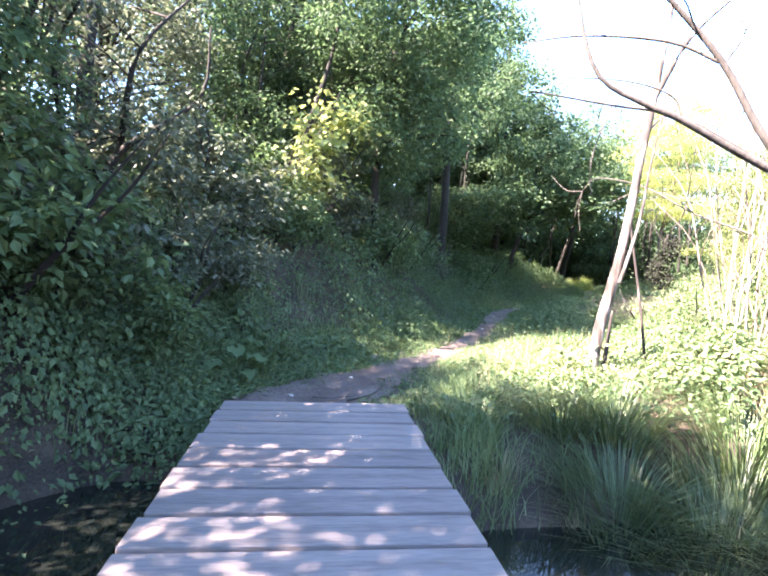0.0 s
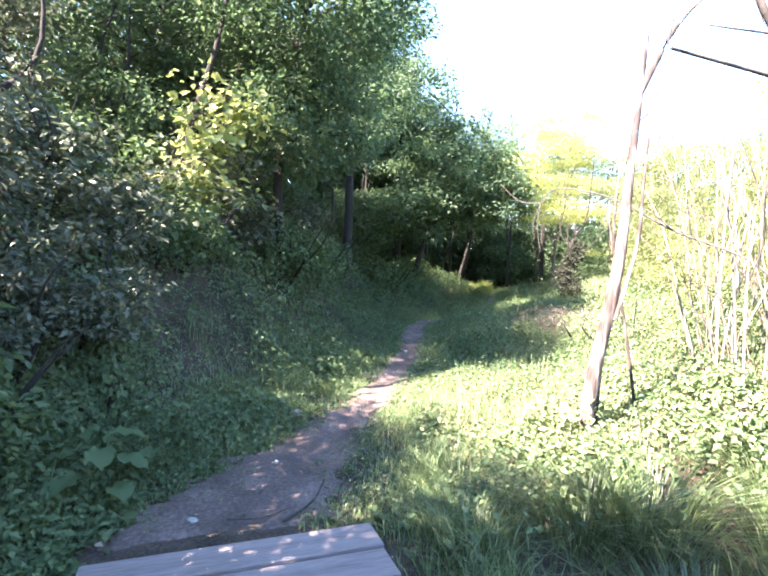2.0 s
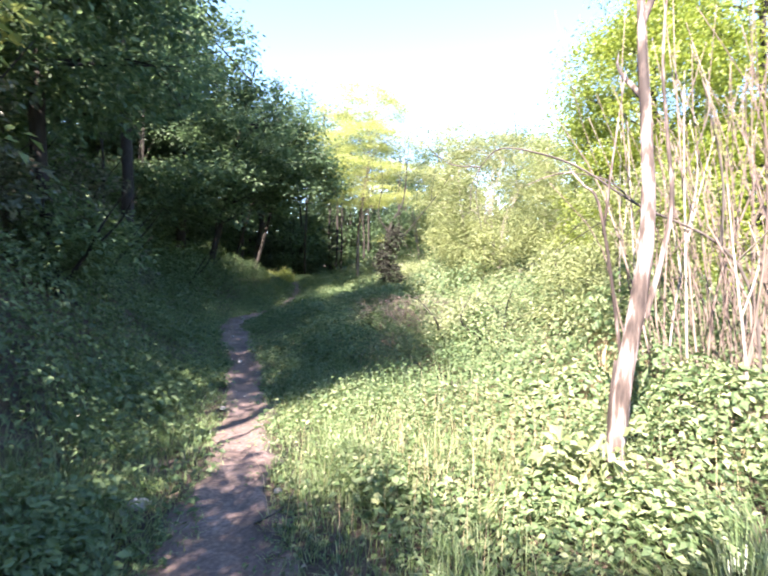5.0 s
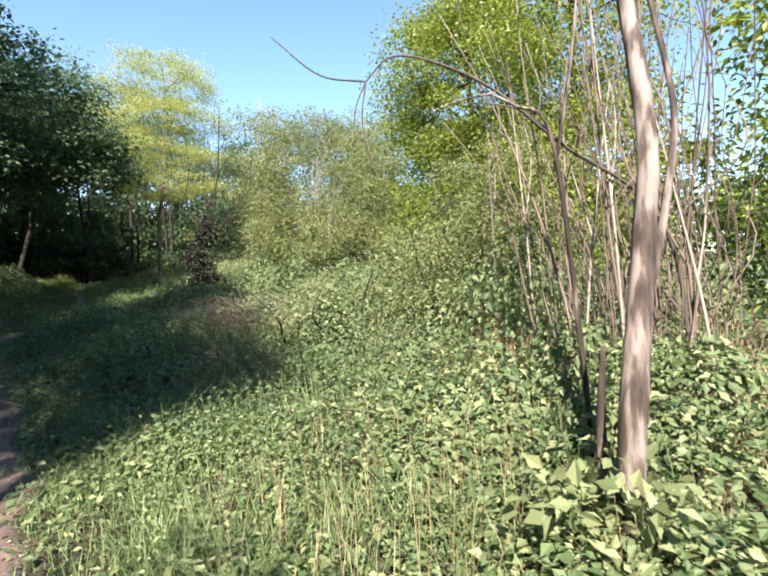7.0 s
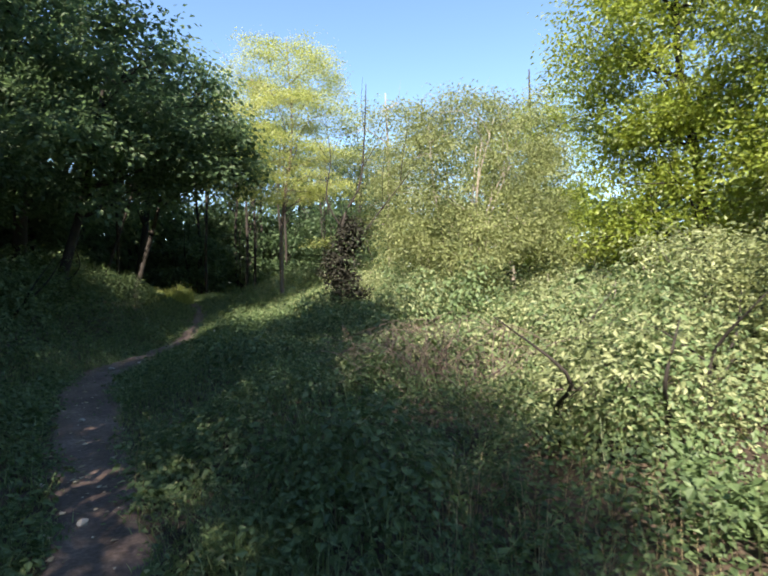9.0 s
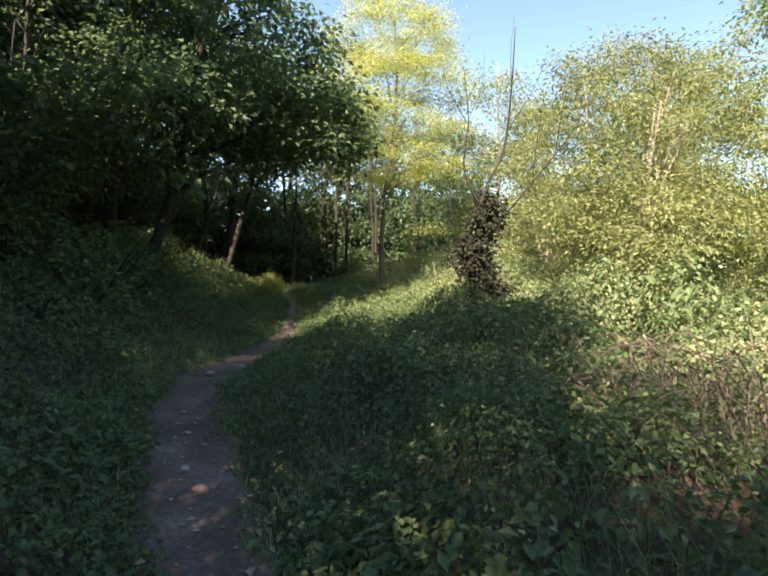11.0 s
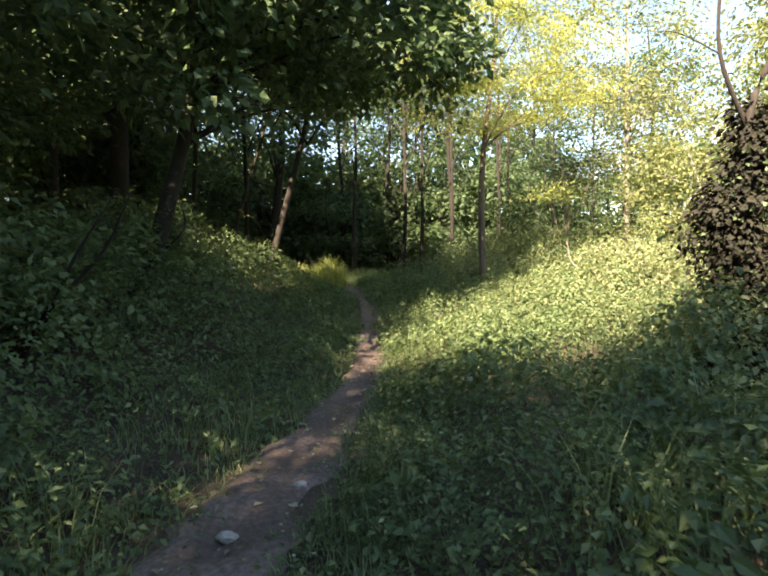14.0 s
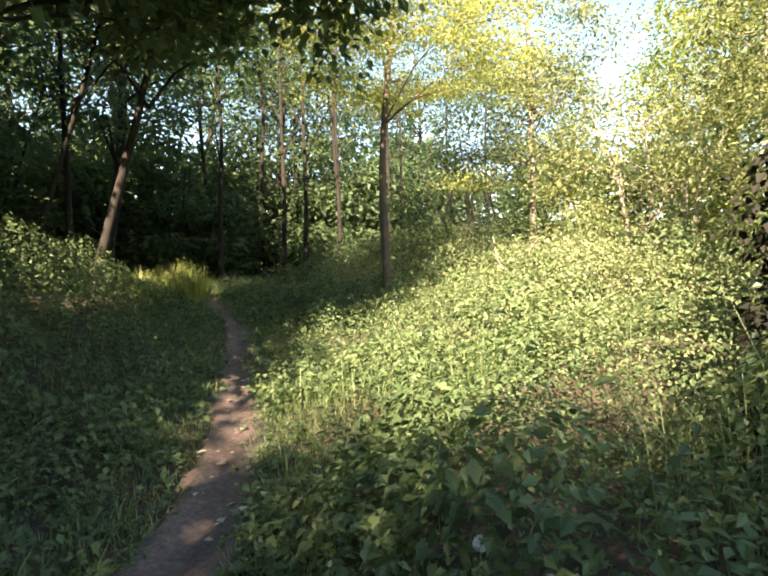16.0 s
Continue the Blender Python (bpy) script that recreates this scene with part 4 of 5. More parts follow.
tree("willow_bush", "broad grey-green willow bush in full leaf", (15.0, 17.4), 5.4, 0.045, (0.2, 0),
     [(0, 0, 3.8, 2.6, 2.6, 2.7), (-0.6, -1.0, 1.8, 2.3, 2.0, 1.4), (0.6, 0.4, 5.2, 1.5, 1.5, 1.0)], 460, 250, 0.06, WILLOW, GREYWOOD, "bushes of the open side", 0.36, seed=31, category="shrub", stems=6, wide=0.4, shell=0.6)
tree("lime_green_tree", "tall tree with fresh yellow-green leaves", (17.0, 12.4), 10.5, 0.17, (0.2, 0.2),
     [(0, 0.2, 6.8, 2.9, 2.7, 2.8), (0.4, -0.4, 4.6, 2.8, 2.5, 1.3), (0, 0.2, 9.4, 2.0, 2.0, 1.5), (-0.4, 0.2, 2.6, 2.7, 2.5, 1.4)], 680, 220, 0.074, LIME, BARK, OPEN, 0.45, seed=32)
tree("lime_green_tree", "tall tree with fresh yellow-green leaves", (26.0, 20.0), 11, 0.18, (0.2, 0.2),
     [(0, 0, 6.8, 3.2, 3.2, 3.2), (0, -0.4, 3.4, 3.0, 3.0, 2.0)], 340, 160, 0.085, LIME, BARK, OPEN, 0.5, seed=33)
tree("lime_green_tree", "leafy yellow-green tree behind the dead canes", (14.2, 9.0), 9.5, 0.14, (0.2, 0.1),
     [(0, 0, 6.6, 2.4, 2.4, 2.4), (0, 0.2, 3.6, 2.4, 2.4, 1.6)], 360, 150, 0.07, LIME, BARK, OPEN, 0.42, seed=64)
tree("open_bush", "leafy green bush among brambles", (20.5, 11.4), 4.0, 0.06, (0.2, 0),
     [(0, 0, 2.2, 2.4, 2.2, 1.8), (-0.8, 0.6, 1.3, 1.8, 1.6, 1.0)], 210, 120, 0.09, WILLOW, GREYWOOD, "bushes of the open side", 0.36, seed=34, category="shrub", stems=5)
tree("open_bush", "leafy green bush among brambles", (12.8, 8.2), 4.6, 0.06, (0.2, 0),
     [(0, 0, 2.6, 2.2, 2.2, 2.0), (-0.6, 0.8, 1.4, 2.0, 1.8, 1.1)], 230, 120, 0.085, LIME, GREYWOOD, "bushes of the open side", 0.36, seed=35, category="shrub", stems=5)
tree("open_tree", "pale leafy tree behind the dead canes", (11.6, 4.2), 8.5, 0.12, (0.2, 0.1),
     [(0, 0, 5.4, 2.4, 2.4, 2.8), (0, 0.2, 2.6, 2.2, 2.2, 1.6)], 220, 110, 0.1, LIME, PALE, OPEN, 0.42, seed=36)
tree("pale_topped_tree", "distant tree with pale young leaves", (20.0, 24.0), 9.0, 0.1, (0.2, 0.2),
     [(0, 0, 6.6, 2.2, 2.2, 2.0), (0, 0, 4.0, 2.4, 2.4, 1.6)], 180, 150, 0.072, WILLOW, GREYWOOD, OPEN, 0.45, seed=37)
tree("pale_topped_tree", "distant tree with pale young leaves", (21.5, 19.0), 8.0, 0.1, (0.2, 0.2),
     [(0, 0, 6.0, 1.8, 1.8, 1.7), (0, 0, 3.8, 2.4, 2.2, 1.6)], 150, 150, 0.072, WILLOW, GREYWOOD, OPEN, 0.45, seed=38)
tree("open_bush", "leafy green bush at the edge of the clearing", (18.6, 21.0), 4.4, 0.06, (0.2, 0),
     [(0, 0, 2.4, 2.3, 2.2, 2.0)], 230, 110, 0.065, WILLOW, GREYWOOD, "bushes of the open side", 0.38, seed=39, category="shrub", stems=5)
tree("open_bush", "leafy green bush at the edge of the clearing", (19.6, 25.4), 4.2, 0.06, (0.2, 0),
     [(0, 0, 2.2, 2.3, 2.2, 1.9)], 150, 110, 0.065, HERB, GREYWOOD, "bushes of the open side", 0.38, seed=40, category="shrub", stems=5)
# Both mounds use the herb colour paled to look sunlit.
tree("bramble_mound", "bramble mound beside the path in leaves paled for sunlight", (11.4, 13.4), 1.6, 0.03, (0.1, 0),
     [(0, 0, 0.7, 1.7, 1.5, 0.7)], 200, 140, 0.036, SUN_PALED, GREYWOOD, "bramble mounds", 0.26, seed=41, category="shrub", stems=5, wide=0.7)
tree("bramble_mound", "bramble mound beside the path in leaves paled for sunlight", (15.2, 21.2), 1.6, 0.03, (0.1, 0),
     [(0, 0, 0.7, 1.9, 1.6, 0.7)], 200, 140, 0.036, SUN_PALED, GREYWOOD, "bramble mounds", 0.26, seed=42, category="shrub", stems=5, wide=0.7)
tree("open_bush", "fine-leaved sunlit bush among brambles", (9.0, 9.8), 2.2, 0.035, (0.1, 0),
     [(0, 0, 1.3, 1.6, 1.4, 1.1), (0.5, -0.6, 0.8, 1.1, 1.0, 0.7), (0.6, -0.3, 2.5, 1.2, 1.2, 1.0)], 320, 150, 0.04, WILLOW, BARK, "bushes of the open side", 0.24, seed=43, category="shrub", stems=6, wide=0.5)
# Leaf colour of this bush and the next is paled for sunlight.
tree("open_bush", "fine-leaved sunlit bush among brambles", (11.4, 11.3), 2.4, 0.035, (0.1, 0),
     [(0, 0, 1.2, 1.6, 1.4, 1.0)], 210, 110, 0.052, SUN_PALED, BARK, "bushes of the open side", 0.26, seed=45, category="shrub", stems=6, wide=0.5)
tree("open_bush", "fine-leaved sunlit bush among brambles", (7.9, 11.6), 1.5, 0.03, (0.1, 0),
     [(0, 0, 0.7, 1.1, 1.0, 0.6)], 120, 100, 0.045, SUN_PALED, BARK, "bushes of the open side", 0.2, seed=46, category="shrub", stems=6, wide=0.5)



# ---- the pale leaning trunk by the path ----
def woody(name, label, category, pieces, base, material, group=""):
    """A thing of tubes: (part name, control points, thick end, thin end, sides)."""
    root = new(name)
    root.location = base
    tagged(root, label, category, group)
    for pname, ctrl, r0, r1, sides in pieces:
        line = bend(np.array(ctrl, float) - np.array(base), max(6, 4 * len(ctrl)))
        rad = r0 + (r1 - r0) * np.linspace(0, 1, len(line))
        child(pname, raw_mesh(pname, *tube(line, rad, sides, 0.16 if r0 > 0.05 else 0.05), material, True), root)
    return root


tz = float(land(3.92, 7.32))
woody("leaning_tree", "pale peeling leaning tree trunk with forked dead stem", "tree", [
    ("trunk", [(3.9, 7.32, tz - 0.15), (3.97, 7.29, 0.6), (4.12, 7.24, 1.4), (4.2, 7.22, 1.95), (4.36, 7.32, 2.75), (4.54, 7.45, 3.5), (4.78, 7.6, 5.0), (4.9, 7.7, 6.6)], 0.074, 0.018, 14),
    ("forked_stem", [(4.14, 7.2, 1.25), (4.23, 7.13, 1.7), (4.3, 7.1, 2.1), (4.4, 7.18, 2.6), (4.58, 7.3, 3.3), (4.85, 7.35, 4.4)], 0.022, 0.008, 9),
    ("side_stem", [(4.05, 7.38, tz - 0.1), (4.16, 7.45, 0.4), (4.2, 7.44, 0.9)], 0.045, 0.012, 7),
    ("branch", [(4.55, 7.46, 3.55), (4.9, 7.3, 4.3), (5.5, 7.0, 4.9)], 0.035, 0.008, 6),
    ("branch", [(4.72, 7.58, 4.6), (4.5, 7.9, 5.4), (4.2, 8.2, 6.0)], 0.028, 0.006, 6),
    ("branch", [(4.4, 7.35, 2.9), (4.7, 7.7, 3.3), (5.3, 8.0, 3.7)], 0.025, 0.005, 6)], (3.92, 7.32, tz), PALE)
rl = np.random.default_rng(12)
cl = np.stack([rl.normal(size=30) * 0.2, rl.normal(size=30) * 0.2, 0.05 + 0.5 * rl.random(30) ** 2], -1)
# Creeper in the same leaf colour paled for sunlight.
child("creeper", raw_mesh("creeper", *leaf_spray(cl, 26, 0.09, 0.085, 0.7, rl, 0.3, 0.8), SUN_PALED), bpy.data.objects["leaning_tree"], "pale green creeper leaves round the foot")

bz = float(land(4.78, 7.55))
woody("crooked_sapling", "crooked bare pale sapling stem beside the trunk", "tree", [
    ("stem", [(4.78, 7.55, bz - 0.1), (4.66, 7.62, 0.9), (4.49, 7.73, 2.09), (4.64, 7.98, 2.36), (4.89, 8.27, 2.58)], 0.02, 0.007, 7),
    ("branch", [(4.52, 7.72, 1.9), (4.42, 7.6, 2.5), (4.5, 7.55, 3.2)], 0.014, 0.004, 5),
    ("branch", [(4.8, 8.15, 2.52), (4.75, 8.4, 2.5), (4.6, 8.6, 2.4)], 0.009, 0.003, 5)], (4.78, 7.55, bz), PALE)

# thicket of dead canes behind it
gz = float(land(6.8, 7.4))
thicket = new("dead_cane_thicket")
thicket.location = (6.8, 7.4, gz)
tagged(thicket, "tangled thicket of pale dead leaning canes", "shrub")
rt = np.random.default_rng(77)
for k in range(120):
    a, d = rt.random() * 6.283, 0.95 * math.sqrt(rt.random())
    fx, fy = 1.25 * d * math.cos(a), 0.9 * d * math.sin(a)
    fz = float(land(6.8 + fx, 7.4 + fy)) - gz - 0.05
    h = 1.8 + 2.9 * rt.random() ** 1.3
    lx, ly = rt.normal() * 0.55, 0.2 * h * rt.random() + rt.normal() * 0.5
    ctrl = [(fx, fy, fz), (fx + lx * 0.25 + rt.normal() * 0.14, fy + ly * 0.25 + rt.normal() * 0.1, fz + h * 0.4), (fx + lx * 0.6 + rt.normal() * 0.18, fy + ly * 0.6 + rt.normal() * 0.12, fz + h * 0.75), (fx + lx + rt.normal() * 0.12, fy + ly, fz + h)]
    r0 = 0.005 + 0.014 * rt.random() ** 4
    child("cane", raw_mesh("cane", *tube(bend(ctrl, 9), np.linspace(r0, 0.004, 9), 5), CANE, True), thicket)

# arching and overhanging bare branches
az = float(land(6.2, 6.97))
woody("arching_branch", "thin bare branch arching over from the thicket", "branch", [
    ("stem", [(6.2, 6.97, az - 0.05), (6.2, 7.05, 1.2), (5.98, 7.29, 1.83), (5.37, 7.81, 2.22), (4.95, 8.19, 2.58), (4.6, 8.51, 2.74), (4.42, 8.75, 2.77), (4.33, 8.9, 2.61)], 0.018, 0.005, 6),
    ("twig", [(4.33, 8.9, 2.61), (4.18, 9.18, 2.67), (4.03, 9.45, 2.93)], 0.008, 0.004, 5),
    ("twig", [(4.33, 8.9, 2.61), (4.28, 8.96, 2.42), (4.27, 8.97, 2.2)], 0.006, 0.003, 5),
    ("twig", [(4.33, 8.9, 2.61), (4.3, 8.92, 2.33), (4.32, 8.86, 1.98)], 0.006, 0.003, 5),
    ("twig", [(5.37, 7.81, 2.22), (5.2, 8.1, 2.5), (5.0, 8.6, 2.6)], 0.01, 0.003, 5),
    ("twig", [(5.98, 7.29, 1.83), (6.0, 7.3, 2.5), (5.7, 7.4, 3.4)], 0.018, 0.004, 5)], (6.2, 6.97, az), DEADWOOD)

oz = float(land(5.0, 4.1))
woody("overhanging_tree", "dark bare-branched tree leaning over the stream", "tree", [
    ("trunk", [(5.0, 4.1, oz - 0.1), (4.75, 4.2, 0.9), (4.2, 4.33, 1.75), (3.61, 4.37, 2.0), (3.05, 4.39, 2.27), (2.83, 4.4, 2.35), (2.51, 4.42, 2.53), (2.36, 4.44, 2.99), (2.3, 4.45, 3.5)], 0.036, 0.006, 7),
    ("branch", [(3.61, 4.37, 2.02), (3.05, 4.4, 2.29), (2.61, 4.41, 2.34), (2.1, 4.43, 2.4)], 0.014, 0.005, 5),
    ("branch", [(3.05, 4.39, 2.28), (2.98, 4.4, 2.42), (2.7, 4.42, 2.5), (2.25, 4.43, 2.5)], 0.008, 0.003, 5),
    ("branch", [(4.75, 4.2, 0.9), (4.1, 4.3, 1.6), (3.6, 4.37, 2.16), (3.3, 4.4, 2.64), (2.94, 4.42, 3.02), (2.6, 4.4, 3.3)], 0.036, 0.01, 7),
    ("branch", [(3.3, 4.4, 2.64), (3.0, 4.5, 2.8), (2.5, 4.6, 2.85), (2.1, 4.7, 2.82)], 0.012, 0.004, 5),
    ("twig", [(2.61, 4.41, 2.34), (2.5, 4.4, 2.0), (2.52, 4.42, 1.75)], 0.005, 0.002, 4),
    ("twig", [(3.3, 4.4, 2.64), (3.5, 4.5, 2.95), (3.45, 4.6, 3.3)], 0.012, 0.004, 5),
    ("twig", [(3.1, 4.4, 2.85), (2.9, 4.3, 3.0), (2.5, 4.3, 2.98)], 0.006, 0.002, 4)], (5.0, 4.1, oz), DEADWOOD)

# slender bare stems and brush right of the trunk
for k, (x, y, h, dx, dy) in enumerate(((5.6, 7.4, 3.6, 0.5, 0.3), (6.0, 7.8, 3.0, 0.7, -0.2), (5.2, 5.9, 1.9, 1.2, 0.2), (6.6, 8.3, 3.4, 0.2, 0.3), (7.6, 9.0, 3.6, 0.3, 0.2), (5.3, 6.8, 2.4, 0.5, 0.4))):
    z = float(land(x, y))
    woody("bare_stem", "slender bare grey stem among the brush", "branch", [
        ("stem", [(x, y, z - 0.05), (x + dx * 0.2, y + dy * 0.3, z + h * 0.4), (x + dx * 0.6, y + dy * 0.7, z + h * 0.75), (x + dx, y + dy, z + h)], 0.014, 0.004, 6),
        ("twig", [(x + dx * 0.3, y + dy * 0.4, z + h * 0.5), (x + dx * 0.2 + 0.25, y + 0.1, z + h * 0.7), (x + dx * 0.1 + 0.35, y + 0.2, z + h * 0.85)], 0.009, 0.003, 5),
        ("twig", [(x + dx * 0.55, y + dy * 0.6, z + h * 0.7), (x + dx * 0.4 - 0.2, y - 0.1, z + h * 0.85), (x + dx * 0.3 - 0.3, y, z + h)], 0.008, 0.003, 5)], (x, y, z), GREYWOOD, "bare stems by the trunk")

# ivy-clad dead tree in the clearing
iz = float(land(11.5, 18.7))
ivy_tree = woody("ivy_clad_dead_tree", "dead forked tree thickly clad in dark ivy", "tree", [
    ("trunk", [(11.5, 18.7, iz - 0.1), (11.4, 18.7, 1.5), (11.45, 18.65, 2.9), (11.9, 18.5, 3.8), (12.0, 18.4, 5.0), (12.1, 18.4, 6.2)], 0.050, 0.008, 9),
    ("branch", [(11.45, 18.65, 2.7), (11.1, 18.8, 3.4), (11.35, 18.9, 4.4), (11.3, 19.0, 5.4)], 0.025, 0.005, 7),
    ("branch", [(11.6, 18.65, 2.2), (12.1, 18.0, 3.2), (12.8, 17.5, 4.3), (13.2, 17.3, 5.2)], 0.022, 0.004, 7),
    ("branch", [(12.5, 17.75, 3.85), (12.5, 17.6, 4.7), (12.7, 17.5, 5.6)], 0.013, 0.003, 6),
    ("branch", [(11.95, 18.45, 4.2), (12.4, 18.2, 5.0), (12.6, 18.0, 5.7)], 0.011, 0.003, 6),
    ("branch", [(11.1, 18.8, 3.4), (10.7, 19.0, 3.55), (10.3, 19.1, 3.5)], 0.007, 0.003, 5),
    ("branch", [(11.32, 18.9, 4.3), (11.0, 19.1, 4.9), (10.9, 19.2, 5.5)], 0.007, 0.003, 5),
    ("branch", [(12.1, 18.0, 3.2), (11.9, 17.8, 3.9), (11.95, 17.7, 4.7)], 0.009, 0.003, 5),
    ("branch", [(12.8, 17.5, 4.3), (13.2, 17.6, 4.7), (13.5, 17.7, 5.3)], 0.007, 0.003, 5),
    ("branch", [(11.35, 18.9, 4.4), (11.6, 18.8, 5.0), (11.7, 18.8, 5.7)], 0.007, 0.003, 5),
    ("branch", [(12.0, 18.4, 5.0), (11.8, 18.3, 5.6), (11.75, 18.2, 6.2)], 0.007, 0.003, 5)], (11.5, 18.7, iz), BARK)
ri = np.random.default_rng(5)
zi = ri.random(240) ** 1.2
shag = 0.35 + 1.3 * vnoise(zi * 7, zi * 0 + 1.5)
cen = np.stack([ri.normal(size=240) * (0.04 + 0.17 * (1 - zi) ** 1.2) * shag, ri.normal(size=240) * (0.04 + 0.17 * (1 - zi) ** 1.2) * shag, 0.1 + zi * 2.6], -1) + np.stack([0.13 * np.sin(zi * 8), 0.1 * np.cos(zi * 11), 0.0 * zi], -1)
child("ivy", raw_mesh("ivy", *leaf_spray(cen[::6], 40, 0.14, 0.05, 0.85, ri, 0.5, 1.0), IVY), ivy_tree, "dark glossy ivy leaves")
# Denser ivy layer whose near-black colour paints the shade among the leaves.
child("shade_dark_ivy", raw_mesh("shade_dark_ivy", *leaf_spray(cen, 48, 0.08, 0.072, 0.7, ri, 0.7, 1.0), SHADE_IVY), ivy_tree, "ivy leaves coloured near-black to stand for shade")

# withered bramble heap, pale dead branches
rb = np.random.default_rng(9)
hz = float(land(8.3, 14.1))
heap = new("withered_bramble_heap")
heap.location = (8.3, 14.1, hz)
tagged(heap, "heap of withered brown bramble stems in the sun", "shrub")
for k in range(120):
    a, d = rb.random() * 6.283, 0.9 * math.sqrt(rb.random())
    p = np.array([d * math.cos(a), d * math.sin(a), -0.05])
    q_ = p + [rb.normal() * 0.5, rb.normal() * 0.5, 0.5 + 0.5 * rb.random()]
    e_ = q_ + [rb.normal() * 0.5, rb.normal() * 0.5, -0.1 - 0.4 * rb.random()]
    child("stem", raw_mesh("stem", *tube(bend([p, q_, e_], 8), np.linspace(0.007, 0.002, 8), 4), CANE, True), heap)
for bx_, by_, hh in ((16.0, 13.2, 3.6),):
    z = float(land(bx_, by_))
    pieces = [("stem", [(bx_, by_, z - 0.1), (bx_ + 0.1, by_ + 0.1, z + hh * 0.5), (bx_ + 0.3, by_ - 0.2, z + hh)], 0.05, 0.012, 7)]
    for k in range(9):
        t0 = 0.4 + 0.06 * k
        o = np.array([bx_ + 0.1 + 0.2 * (t0 - 0.5), by_, z + hh * t0])
        e_ = o + [rb.normal() * 0.6, rb.normal() * 0.6, 0.5 + 0.8 * rb.random()]
        pieces.append(("branch", [o, (o + e_) / 2 + rb.normal(size=3) * 0.1, e_], 0.02, 0.004, 5))
    woody("dead_bush", "pale leafless dead bush", "shrub", pieces, (bx_, by_, z), GREYWOOD, "dead bushes")

# ---- small things on the ground ----
for k, (ctrl, r0) in enumerate(((((1.0, 6.75), (1.25, 7.05), (1.4, 7.45)), 0.012), (((1.45, 7.0), (1.55, 7.35), (1.85, 7.55)), 0.01), (((0.6, 6.9), (0.85, 6.85), (1.1, 6.98)), 0.007), (((1.9, 8.9), (2.2, 9.0), (2.5, 9.3)), 0.008))):
    pts = [(x, y, float(land(x, y)) + 0.035 + 0.01 * i) for i, (x, y) in enumerate(ctrl)]
    woody("fallen_stick", "dark fallen stick lying on the path", "stick", [("stick", pts, r0, r0 * 0.5, 6)], (*ctrl[0], float(land(*ctrl[0]))), DEADWOOD, "fallen sticks")


def pebble(cx, cy, size, name, label, mat):
    bm = bmesh.new()
    bmesh.ops.create_icosphere(bm, subdivisions=2, radius=1)
    for v in bm.verts:
        v.co *= 1 + 0.35 * (noise.noise(v.co * 1.4 + Vector((cx, cy, 0))))
        v.co = Vector((v.co.x * size, v.co.y * size * 0.75, v.co.z * size * 0.5))
    me = bpy.data.meshes.new(name)
    bm.to_mesh(me)
    bm.free()
    me.materials.append(mat)
    ob = new(name, me)
    ob.location = (cx, cy, float(land(cx, cy)) + 0.02 + size * 0.2)
    ob.rotation_euler = (0, 0, cx * 7)
    tagged(ob, label, "stone", "stones on the path")


for cx, cy, sz in ((1.35, 9.75, 0.09), (0.35, 6.95, 0.045), (2.3, 9.3, 0.04), (2.9, 11.9, 0.05), (4.2, 14.3, 0.05), (5.1, 16.7, 0.045), (6.6, 19.5, 0.06), (7.2, 19.8, 0.05), (1.0, 8.0, 0.035)):
    pebble(cx, cy, sz, "stone", "pale grey stone on the bare earth path", STONE)

lx, ly = over(16000, -2.5, 12, 2.4, 26, lambda x, y: (np.abs(off_track(x, y)[0]) < off_track(x, y)[1] * 1.3) * smooth(11, 16, y) * 0.6 + (np.abs(off_track(x, y)[0]) < off_track(x, y)[1] * 1.3) * 0.03 + 0.7 * (channel(x, y) > 0.35) * (x < 0.2) * (land(x, y) > -0.74))
a = rng.random(len(lx)) * 6.283
ln = 0.025 + 0.05 * rng.random(len(lx)) ** 2
v, f = leaves(np.stack([lx, ly, land(lx, ly) + 0.04], -1), np.stack([np.cos(a), np.sin(a), 0.05 * np.ones(len(a))], -1), unit(rng.normal(size=(len(lx), 3)) * 0.15 + [0, 0, 1.0]), ln, ln * 0.75)
tagged(new("leaf_litter", raw_mesh("leaf_litter", v, f, DRYLEAF)), "pale fallen leaves scattered on the path", "leaves", kind="stuff")


x, y = over(120000, 0, 13, 6.7, 27, lambda x, y: (np.abs(off_track(x, y)[0]) < off_track(x, y)[1] * 1.25) * smooth(0.48, 0.7, vnoise(x * 2.6 + 4, y * 2.6)) * smooth(0.1, 0.5, np.abs(off_track(x, y)[0]) / off_track(x, y)[1]) * 0.7)
a = rng.random(len(x)) * 6.283
v, f = leaves(np.stack([x, y, land(x, y) + 0.03 + 0.05 * rng.random(len(x))], -1), np.stack([np.cos(a), np.sin(a), 0.5 * rng.random(len(a))], -1), unit(rng.normal(size=(len(x), 3)) * 0.4 + [0, 0, 1.0]), 0.02 + 0.035 * rng.random(len(x)), 0.012 + 0.014 * rng.random(len(x)))
tagged(new("path_weeds", raw_mesh("path_weeds", v, f, HERB)), "low trodden weeds creeping onto the bare earth", "plants", kind="stuff")


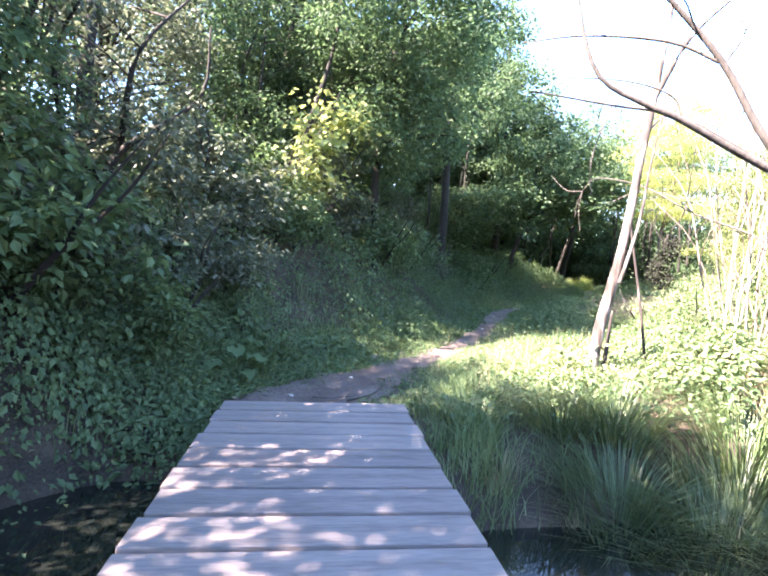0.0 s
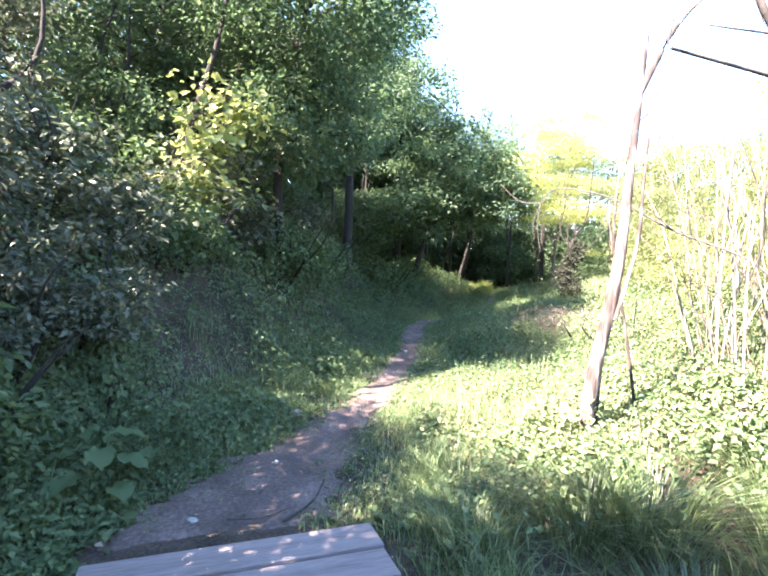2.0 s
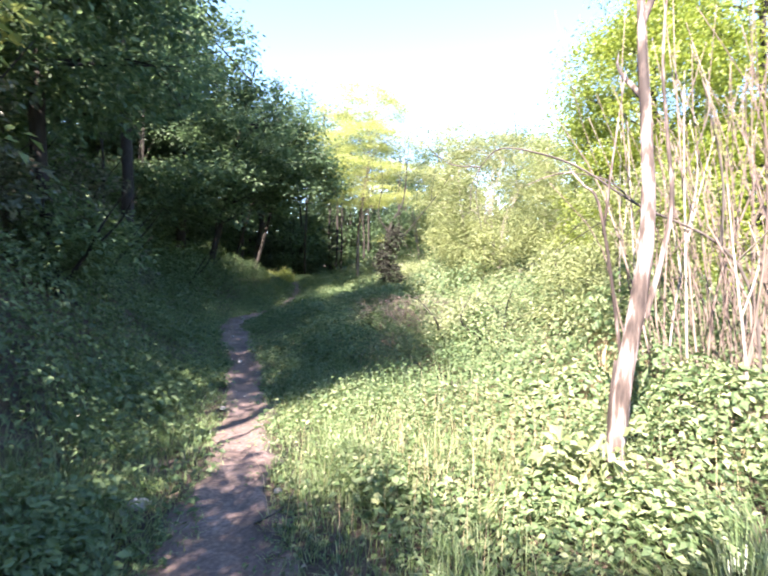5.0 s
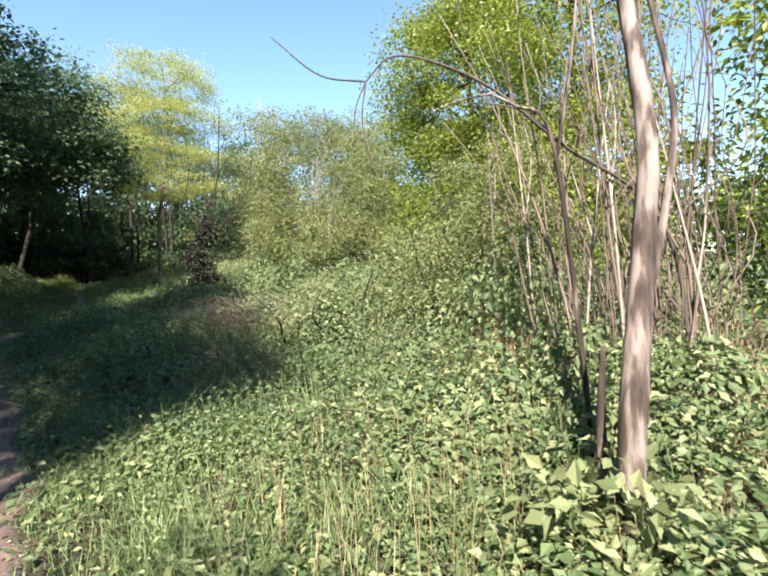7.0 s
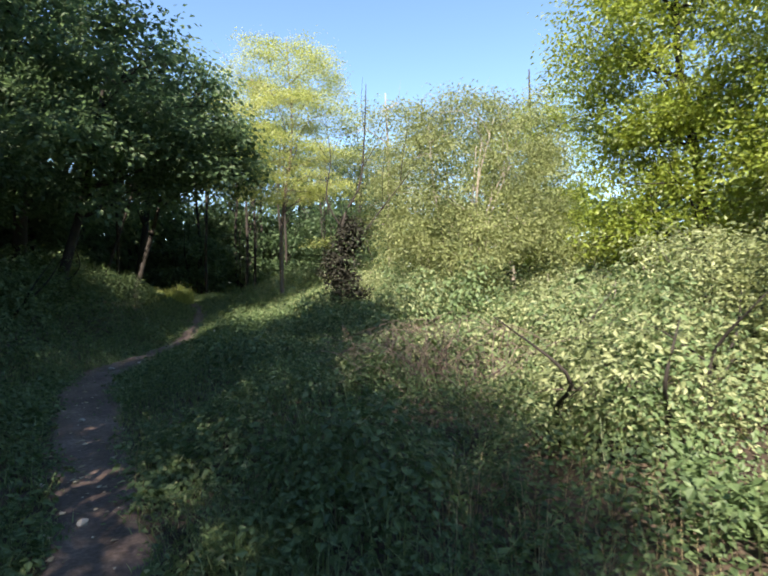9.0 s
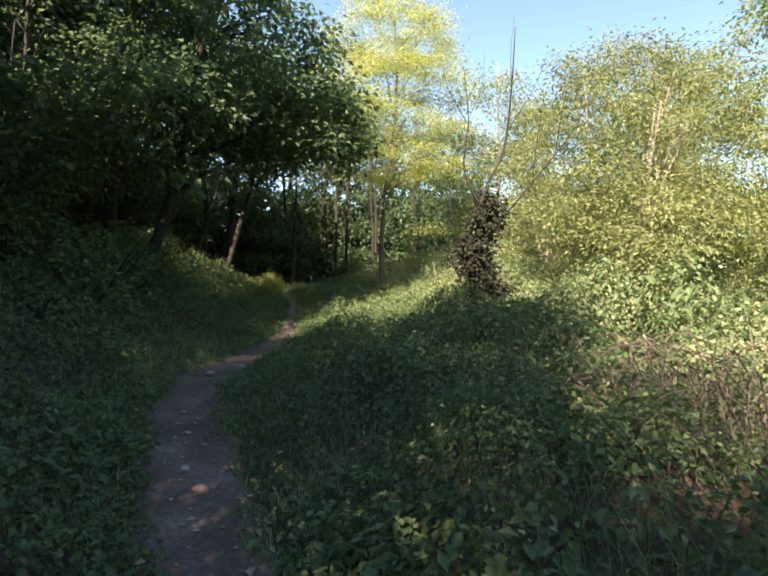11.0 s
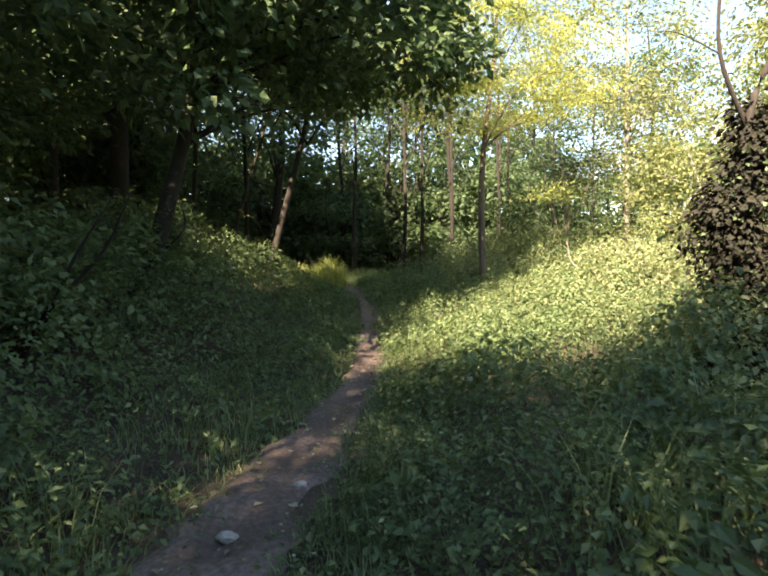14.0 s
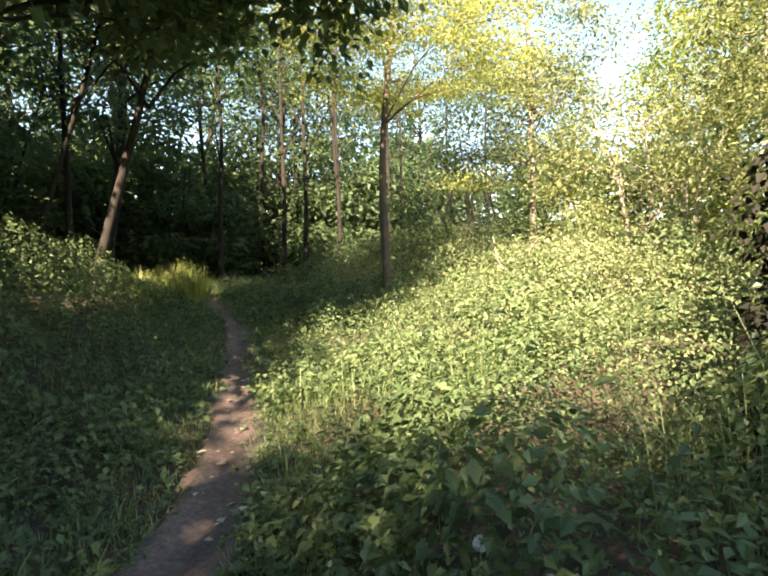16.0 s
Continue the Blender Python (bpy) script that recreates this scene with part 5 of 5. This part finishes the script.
# broad-leaved burdock and a dandelion clock
def rosette(cx, cy, count_, size, name, label, mat):
    z = float(land(cx, cy))
    root = new(name)
    root.location = (cx, cy, z)
    tagged(root, label, "plant")
    r = np.random.default_rng(int(cx * 100) % 97)
    for k in range(count_):
        a_ = 2.4 * k + r.random() * 0.5
        rise, out = 0.15 + 0.35 * (1 - k / count_), 0.08 + 0.2 * k / count_
        tip = np.array([math.cos(a_) * out, math.sin(a_) * out, rise])
        child("stalk", raw_mesh("stalk", *tube(bend([(0, 0, -0.02), tip * [0.5, 0.5, 0.7], tip], 6), np.linspace(0.008, 0.004, 6), 5), mat, True), root)
        rows_, ln = 7, size * (0.7 + 0.5 * r.random())
        u_ = np.linspace(0, 1, rows_)
        half_w = ln * 0.38 * np.sin(np.pi * np.clip(u_ * 0.92 + 0.06, 0, 1)) ** 0.7
        mid = tip + np.stack([math.cos(a_) * u_ * ln, math.sin(a_) * u_ * ln, 0.06 * u_ - 0.16 * u_ ** 2 * ln * 3], -1)
        side_ = np.array([-math.sin(a_), math.cos(a_), 0])
        ripple = 0.02 * np.sin(u_ * 14 + k)[:, None] * [0, 0, 1]
        v = np.concatenate([mid - side_ * half_w[:, None] + [0, 0, 0.03] + ripple, mid, mid + side_ * half_w[:, None] + [0, 0, 0.03] - ripple])
        q1 = [(i, i + 1, rows_ + i + 1, rows_ + i) for i in range(rows_ - 1)] + [(rows_ + i, rows_ + i + 1, 2 * rows_ + i + 1, 2 * rows_ + i) for i in range(rows_ - 1)]
        child("leaf", raw_mesh("leaf", v, np.array(q1), mat, True), root)


rosette(-0.42, 7.45, 11, 0.26, "burdock", "broad-leaved burdock plant beside the path", HERB)
rosette(-0.1, 8.3, 8, 0.2, "burdock", "broad-leaved burdock plant beside the path", HERB)
for cx, cy in ((8.73, 19.75),):
    z = float(land(cx, cy))
    clock = new("dandelion_clock")
    clock.location = (cx, cy, z)
    tagged(clock, "white dandelion seed head on a thin stalk", "flower", "dandelion clocks")
    child("stalk", raw_mesh("stalk", *tube(bend([(0, 0, -0.02), (0.02, 0.01, 0.25), (0.01, 0, 0.45)], 6), np.linspace(0.004, 0.003, 6), 5), GRASS, True), clock)
    r = np.random.default_rng(3)
    dd = unit(r.normal(size=(160, 3)))
    child("seed_head", raw_mesh("seed_head", *leaves(np.array([0.01, 0, 0.46]) + dd * 0.004, dd, unit(r.normal(size=(160, 3))), np.full(160, 0.023), np.full(160, 0.005), wide=0.9), PETAL), clock)
